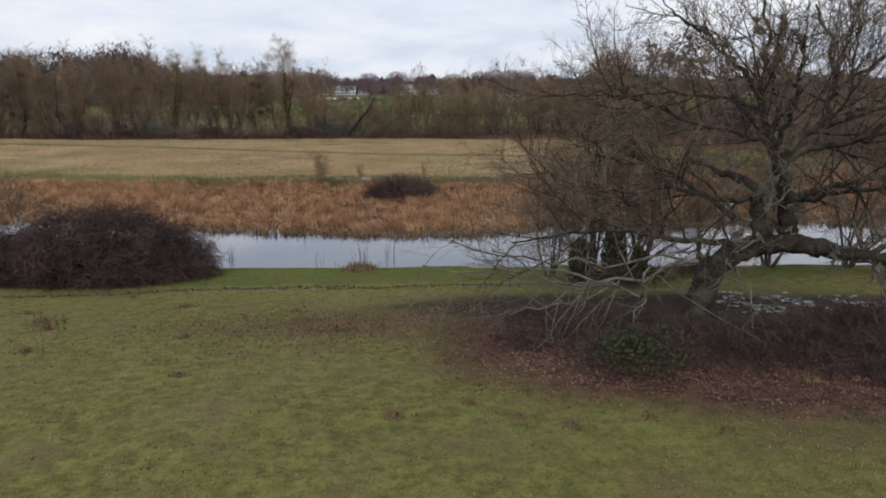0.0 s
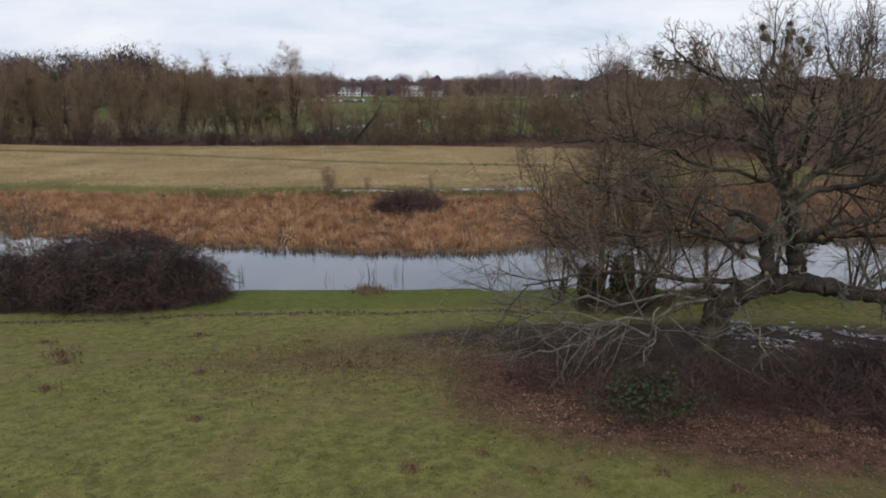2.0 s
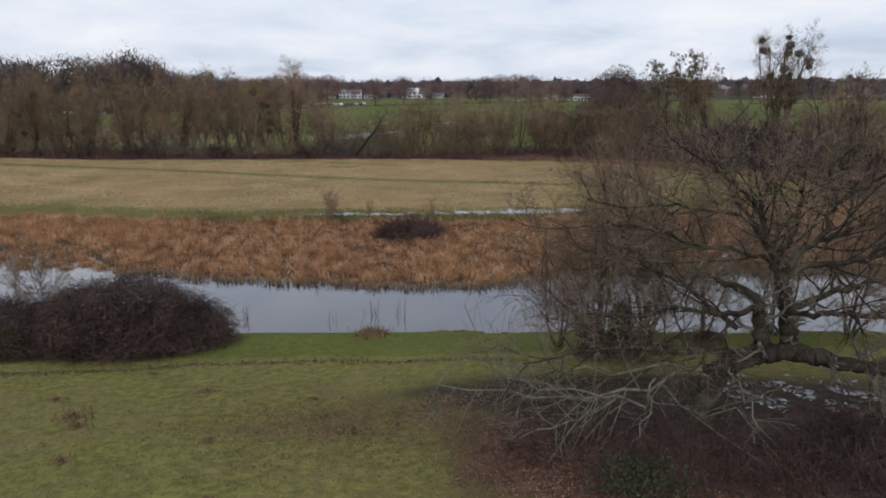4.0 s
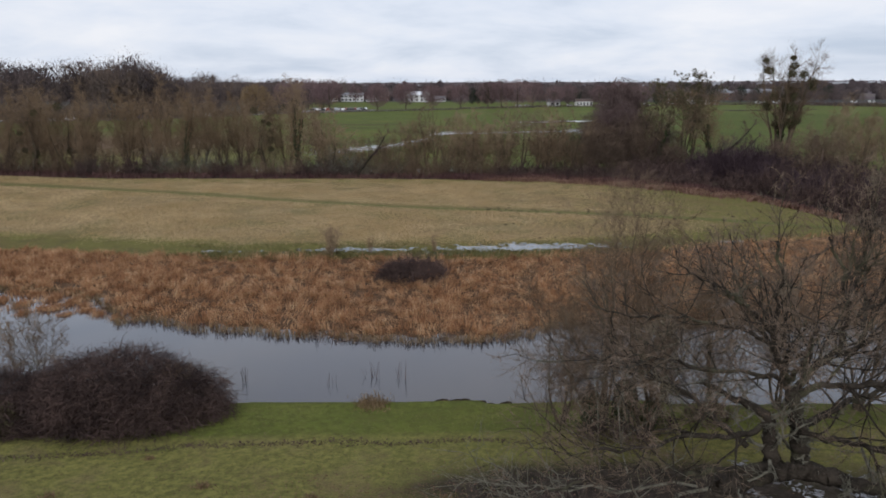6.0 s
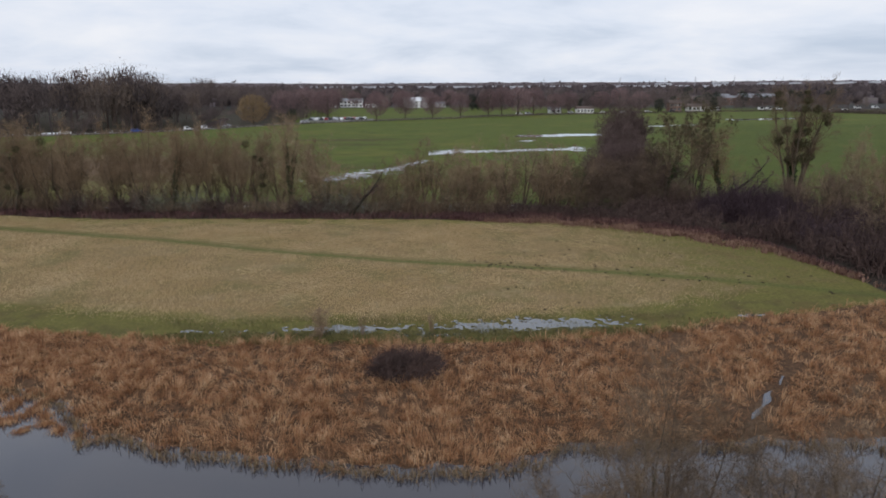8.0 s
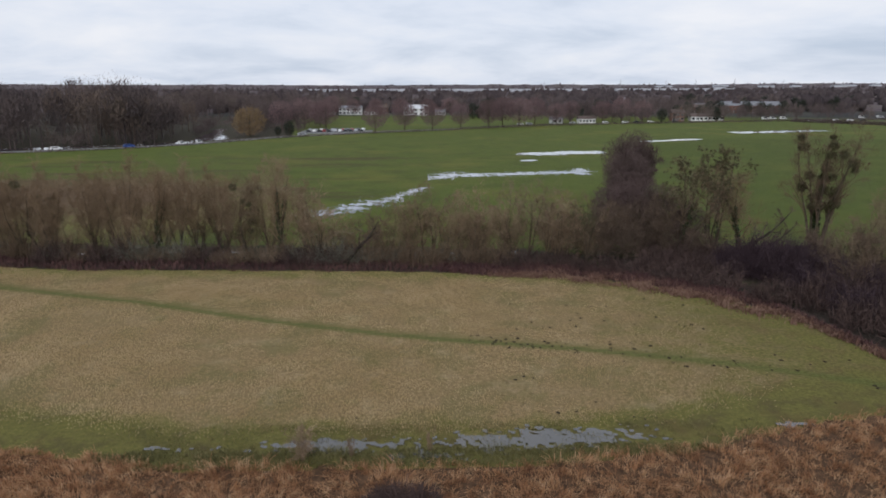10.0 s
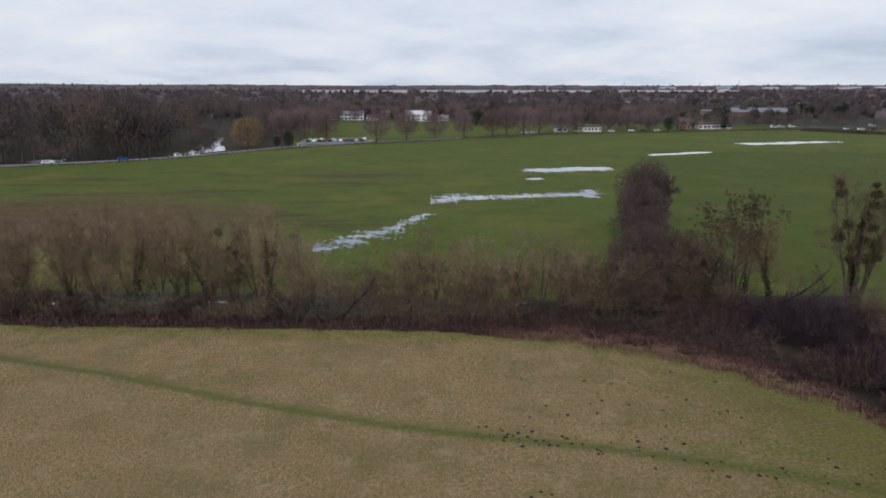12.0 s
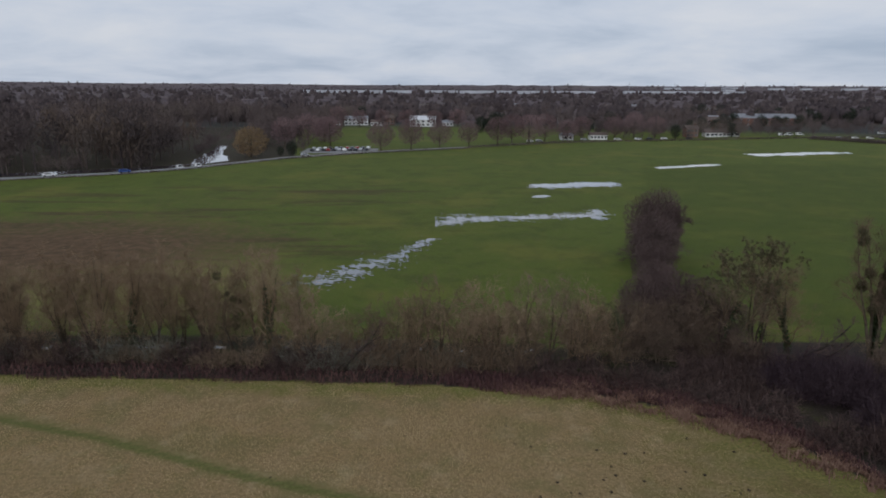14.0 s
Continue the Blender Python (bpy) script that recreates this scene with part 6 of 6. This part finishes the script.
woodland("woodland", "leafless wood beyond the river bend", x, y, g.uniform(20, 28, n) * np.interp(x / (y - 8), [-0.4, -0.31, -0.27, -0.1], [0.9, 1.15, 0.9, 0.8]), 5, 380, 0.10, 214)
n = 70
x, y = g.uniform(-160, -85, n), g.uniform(436, 520, n)
ok = x / (y - 29) > -0.4
woodland("woodland", "low leafless scrub beyond the river bend", x[ok], y[ok], g.uniform(2.5, 5, n)[ok], 3, 200, 0.2, 215, wide=0.6)
n = 90
y = g.uniform(385, 560, n)
x = (y - 29) * g.uniform(-0.265, -0.14, n)
ok = (y > 420) | (x < -72)
woodland("woodland", "brown leafless trees behind the car park", x[ok], y[ok], g.uniform(12, 19, n)[ok], 5, 480, 0.10, 216)
n = 190
x = g.uniform(82, 340, n)
y = road_y(x) + 14 + g.uniform(0, 1, n) ** 1.2 * 90
woodland("woodland", "leafless trees among the houses", x, y, g.uniform(7, 14, n), 4, 420, 0.11, 217)
n = 1500
y = g.uniform(2000, 4300, n)
x = g.uniform(-0.9, 0.9, n) * y
woodland("woodland", "farthest leafless woods on the horizon", x, y, g.uniform(8, 12, n), 1, 6, 0.3, 218, DARK_WOOD, wide=0.9)
n = 320
x = g.uniform(-110, 330, n)
y = np.interp(x, [-110, -70, 90, 160, 330], [440, 600, 600, 500, 540]) + g.uniform(0, 1, n) * 190
ok = (np.hypot(x + 64, (y - 612) * 0.5) > 18) & (np.hypot(x + 7, (y - 600) * 0.5) > 18)
x, y = x[ok], y[ok]
woodland("woodland", "belt of leafless trees behind the park", x, y, g.uniform(12, 21, len(x)) * np.where((x > 225) & (y < 650), 0.45, 1.0), 4, 220, 0.13, 212)
n = 3600
y = 640 + g.uniform(0, 1, n) ** 1.4 * 2400
x = g.uniform(-0.95, 0.95, n) * y
woodland("woodland", "far wooded plain of leafless trees", x, y, g.uniform(7, 14, n) * np.interp(y, [650, 3200], [1.1, 1.15]), 1, 18, 0.24, 213, DARK_WOOD, wide=0.8)
# canopy of the wooded plain, an uneven sheet reaching to the hills
ax_, ay_ = np.concatenate([np.linspace(-3600, -700, 60), np.linspace(-680, 680, 100), np.linspace(700, 3600, 60)]), np.concatenate([np.linspace(640, 1200, 60), np.linspace(1220, 4300, 90)])
sheet("backdrop", ax_, ay_, lambda x, y: np.abs(x) < y * 1.0 + 60,
      lambda x, y: lift(x, y) + np.clip((y - 655) / 60, -0.1, 1) * (5.0 + 2.5 * ripple(x, y, 37, 1) + 2.5 * ripple(x, y, 11, 2)), CANOPY, "crowns of the far wooded plain", "trees")


# ---------------------------------------------------------------- houses, cars, fences
def box(bm, x0, x1, y0, y1, z0, z1):
    v = [bm.verts.new(p) for p in ((x0, y0, z0), (x1, y0, z0), (x1, y1, z0), (x0, y1, z0), (x0, y0, z1), (x1, y0, z1), (x1, y1, z1), (x0, y1, z1))]
    for f in ((0, 3, 2, 1), (4, 5, 6, 7), (0, 1, 5, 4), (1, 2, 6, 5), (2, 3, 7, 6), (3, 0, 4, 7)):
        bm.faces.new([v[i] for i in f])


def boxes(*specs):
    bm = bmesh.new()
    for s in specs:
        box(bm, *s)
    return bm


def gable(w, d, z, rise, eave=0.4, along=True):
    bm = bmesh.new()
    x, y = w / 2 + eave, d / 2 + eave
    if along:
        low = [(-x, -y), (x, -y), (x, y), (-x, y)]
        top = [(-x, 0), (x, 0)]
        quads = ((0, 1, 5, 4), (2, 3, 4, 5))
        tris = ((3, 0, 4), (1, 2, 5))
    else:
        low = [(-x, -y), (x, -y), (x, y), (-x, y)]
        top = [(0, -y), (0, y)]
        quads = ((3, 0, 4, 5), (1, 2, 5, 4))
        tris = ((0, 1, 4), (2, 3, 5))
    v = [bm.verts.new((a, b, z)) for a, b in low] + [bm.verts.new((a, b, z + rise)) for a, b in top]
    for f in quads + tris + ((3, 2, 1, 0),):
        bm.faces.new([v[i] for i in f])
    return bm


def house(x, y, turn, w, d, storeys, rise, wall_mat, roof_mat, columns, label, along=True, chimney=True, name="house", low=2.8):
    root = tagged(empty(name, pose(x, y, at(x, y), 0, 0, turn)), label, "house" if name == "house" else "building")
    h = storeys * low
    part("wall", boxes((-w / 2, w / 2, -d / 2, d / 2, -0.3, h)), wall_mat, root)
    part("roof", gable(w, d, h + 0.02, rise, 0.4, along), roof_mat, root)
    if chimney:
        part("chimney", boxes((w * 0.28, w * 0.28 + 0.9, -0.4, 0.5, h + rise * 0.3, h + rise + 1.0)), BRICK_WALL, root)
    for s in range(storeys):
        for i in range(columns):
            cx = -w / 2 + w * (i + 0.5) / columns
            ww = min(0.62 * w / columns, 1.9) / 2
            z0 = s * low + 0.9
            win = part("window", boxes((cx - ww, cx + ww, -d / 2 - 0.03, -d / 2 + 0.05, z0, z0 + 1.35)), GLASS, root)
            part("frame", boxes((cx - ww - 0.08, cx - ww, -d / 2 - 0.08, -d / 2, z0, z0 + 1.35), (cx + ww, cx + ww + 0.08, -d / 2 - 0.08, -d / 2, z0, z0 + 1.35),
                                (cx - ww - 0.08, cx + ww + 0.08, -d / 2 - 0.08, -d / 2, z0 + 1.35, z0 + 1.43), (cx - ww - 0.1, cx + ww + 0.1, -d / 2 - 0.14, -d / 2, z0 - 0.08, z0)), FRAME_PAINT, win)
    return root


house(-64, 612, 4, 20, 10, 2, 2.0, WHITE_WALL, SLATE, 6, "white two-storey villa with rows of dark windows")
house(-46, 606, -8, 9, 8, 1, 2.2, WHITE_WALL, ROOF_TILE, 3, "low white house beside the villa")
house(-82, 616, 6, 9, 8, 1, 2.5, WHITE_WALL, ROOF_TILE, 3, "low white house behind park trees")
house(-36, 618, 0, 8, 8, 2, 2.5, BRICK_WALL, ROOF_TILE, 3, "brick house behind park trees")
house(-7, 598, 3, 21, 14, 2, 3.0, WHITE_WALL, METAL_ROOF, 5, "large white hall with a pale sheet roof", chimney=False, name="hall")
house(14, 604, 0, 9, 8, 1, 2.0, WHITE_WALL, SLATE, 3, "low white annexe beside the hall")
house(107, 462, 0, 11, 6, 1, 1.8, WHITE_WALL, ROOF_TILE, 5, "low white boathouse with a dark roof at the field edge", chimney=False, name="boathouse")
house(86, 458, 10, 7, 6, 1, 1.8, WHITE_WALL, SLATE, 2, "small white cottage at the field edge")
house(176, 486, -4, 8, 8, 2, 2.4, BRICK_WALL, ROOF_TILE, 3, "brick house at the field edge")
for i in range(4):
    house(190 + 6.3 * i, 490 + 1.5 * i, -6, 6.0, 8, 1, 2.4, WHITE_WALL, ROOF_TILE, 2, "small white terraced house with a tiled roof")
house(300, 640, -5, 52, 26, 2, 3.5, BRICK_WALL, SLATE, 9, "long dark shed with a broad grey roof", chimney=False, name="warehouse", low=3.2)
g = np.random.default_rng(220)
for i in range(26):
    y = g.uniform(560, 1050)
    x = y * g.uniform(0.22, 0.62) if i < 20 else y * g.uniform(-0.1, 0.2)
    house(x, y, g.uniform(-25, 25), g.uniform(9, 22), g.uniform(8, 11), 2, g.uniform(2, 3), [WHITE_WALL, BRICK_WALL, BRICK_WALL, BRICK_WALL][int(g.integers(0, 4)) if i < 20 else 1], [ROOF_TILE, SLATE][int(g.integers(0, 2))], 4, "distant house among leafless trees")


def car_thing(material, long=4.3, van=False):
    root = empty("van" if van else "car")
    bm = bmesh.new()
    h = 2.0 if van else 1.42
    prof = [(-long / 2, 0.35), (long / 2, 0.35), (long / 2, 0.75), (long * 0.30, 0.92), (long * 0.18, h), (-long * 0.40 if not van else -long * 0.5, h * 0.98), (-long / 2, 0.95)]
    a = [bm.verts.new((x, -0.88, z)) for x, z in prof]
    b = [bm.verts.new((x, 0.88, z)) for x, z in prof]
    bm.faces.new(a)
    bm.faces.new(b[::-1])
    for i in range(len(prof)):
        j = (i + 1) % len(prof)
        bm.faces.new((a[j], a[i], b[i], b[j]))
    bmesh.ops.bevel(bm, geom=bm.edges[:], offset=0.08, segments=2, affect="EDGES")
    part("body", bm, material, root)
    for sgn in (-1, 1):
        part("side_window", boxes((-long * 0.34, long * 0.18, sgn * 0.89 - 0.01, sgn * 0.89 + 0.01, 0.95, h - 0.14)), GLASS, root)
    for x in (-long * 0.31, long * 0.31):
        for sgn in (-1, 1):
            w = bmesh.new()
            bmesh.ops.create_cone(w, cap_ends=True, segments=12, radius1=0.32, radius2=0.32, depth=0.22, matrix=pose(x, sgn * 0.8, 0.32, 90))
            part("wheel", w, TYRE, root)
    return root


CARS = [car_thing(m) for m in PAINTS]
NAMES = ["white", "silver", "dark", "blue", "red"]
g = np.random.default_rng(230)
for i in range(22):
    k = int(g.choice([0, 0, 1, 1, 2, 2, 2, 4]))
    x = -61 + 2.75 * (i % 11) + g.uniform(-0.3, 0.3)
    y = 375 + 0.5 * (i % 11) + (9 if i >= 11 else 0)
    tagged(copy_thing(CARS[k], pose(x, y, 0.08, 0, 0, 90 + g.uniform(-4, 4))), NAMES[k] + " car parked in the car park", "car", "cars in the car park")
for k, x in [(3, -117.5), (0, -140), (1, -60)]:
    tagged(copy_thing(CARS[k], pose(x, float(road_y(x)) + 7, 0.07, 0, 0, 25)), NAMES[k] + " car on the lane beside the river", "car", "cars on the lane")
for k, x, y in [(0, 132, 458), (2, 140, 460), (0, 150, 462), (1, 96, 452), (0, 118, 455), (2, 168, 466), (0, 262, 470), (1, 270, 472), (0, 282, 474), (0, 292, 474), (2, 302, 476), (0, 60, 438), (1, 66, 440)]:
    tagged(copy_thing(CARS[k], pose(x, y, 0.05, 0, 0, g.uniform(-15, 15))), NAMES[k] + " car parked at the field edge", "car", "cars at the field edge")
for c_ in CARS:
    drop(c_)
van = car_thing(PAINTS[0], 5.2, True)
# shrunken vans stand in for two small white objects of unknown kind
for x in (-101.5, -96.0):
    tagged(copy_thing(van, pose(x, float(road_y(x)) + 7.5, 0.07, 0, 0, 40) @ Matrix.Diagonal((0.55, 0.8, 0.75, 1))), "small white box-like object of unknown kind on the lane by the river", "trailer", "trailers on the lane")
for x, y in [(246, 500), (253, 503), (262, 506), (330, 520), (345, 522)]:
    tagged(copy_thing(van, pose(x, y, 0.05, 0, 0, 10)), "white van parked among the houses", "van", "vans among the houses")
drop(van)

# post and rail fence along the field edge
post_me = bpy.data.meshes.new("post")
bm = boxes((-0.08, 0.08, -0.08, 0.08, -0.2, 1.2))
bm.to_mesh(post_me)
bm.free()
post_me.materials.append(FENCE_WOOD)
fence = tagged(empty("fence", pose(0, 0, 0)), "weathered post and rail fence along the field", "fence")
fx = np.arange(-90, 100, 3.0)
for x in fx:
    o = new("post", post_me)
    o.parent, o.location = fence, (x, float(road_y(x)) + 1.5, 0)
for z in (0.5, 1.0):
    P = np.stack([fx, road_y(fx) + 1.45, np.full(len(fx), z)], -1)[None]
    part("rail", tubes(P, np.full((1, len(fx)), 0.05), 4), FENCE_WOOD, fence)
# low clipped hedge along the field edge
g = np.random.default_rng(240)
n = 9000
x = np.concatenate([g.uniform(-380, 20, n // 2), g.uniform(20, 330, n // 2)])
y = road_y(x) + np.where(x < 20, 1.0, 4.0) + g.normal(0, 0.5, n)
c = np.stack([x, y, g.uniform(0.05, 1.0, n) * np.where(x < 20, 0.45, 1.3)], -1)
tagged(new("boundary_hedge", mesh_of("boundary_hedge", *slivers(g, c, g.normal(0, 1, c.shape), 1.0, 0.3), FAR_WOOD)), "low dark hedge along the far field edge", "hedge", kind="stuff")
g = np.random.default_rng(241)
n = 10000
t = g.uniform(0, 1, n)
c = np.stack([250 + 130 * t, 470 - 190 * t, g.uniform(0.1, 2.2, n)], -1) + g.normal(0, 0.7, (n, 3)) * np.array([1, 1, 0.2])
tagged(new("boundary_hedge", mesh_of("boundary_hedge", *slivers(g, c, g.normal(0, 1, c.shape), 1.3, 0.4), FAR_WOOD)), "dark hedge between two fields", "hedge", kind="stuff")

# skyline: embankments of reservoirs, long sheds, masts
BANKS = surface("pale_embankment", (0.42, 0.44, 0.47), (0.54, 0.56, 0.59), 0.01, 0.9, 0.0, 0.1)
for x0, x1, y in [(-420, -60, 2300), (-20, 560, 2350), (-1900, -1780, 2600), (700, 1150, 2500)]:
    tagged(part("reservoir_bank", boxes((x0, x1, y, y + 25, 0, 16.5)), BANKS, None), "long pale reservoir bank on the plain", "embankment")
for i in range(12):
    x, y = 1250 + 130 * i + g.uniform(-40, 40), 3300 + g.uniform(-200, 200)
    sh = tagged(empty("shed", pose(x, y, at(x, y))), "long pale shed on the horizon", "building", "sheds on the horizon")
    w = g.uniform(40, 120)
    part("wall", boxes((-w / 2, w / 2, -10, 10, -2, 11.9)), BANKS, sh)
    part("roof", gable(w, 20, 12, 3), SLATE, sh)
for x, y, h in [(330, 1900, 36), (880, 2500, 44), (1010, 2550, 46), (1180, 2600, 50), (700, 2450, 44), (1420, 2700, 46)]:
    ms = tagged(empty("mast", pose(x, y, at(x, y))), "thin lattice mast on the horizon", "mast", "masts on the horizon")
    P = np.array([[[-2.5, 0, 0], [0, 0, h]], [[2.5, 0, 0], [0, 0, h]], [[-5, 0, h * 0.7], [5, 0, h * 0.7]], [[-4, 0, h * 0.85], [4, 0, h * 0.85]]])
    part("lattice", tubes(P, np.full((4, 2), 0.4), 4), BANKS, ms)
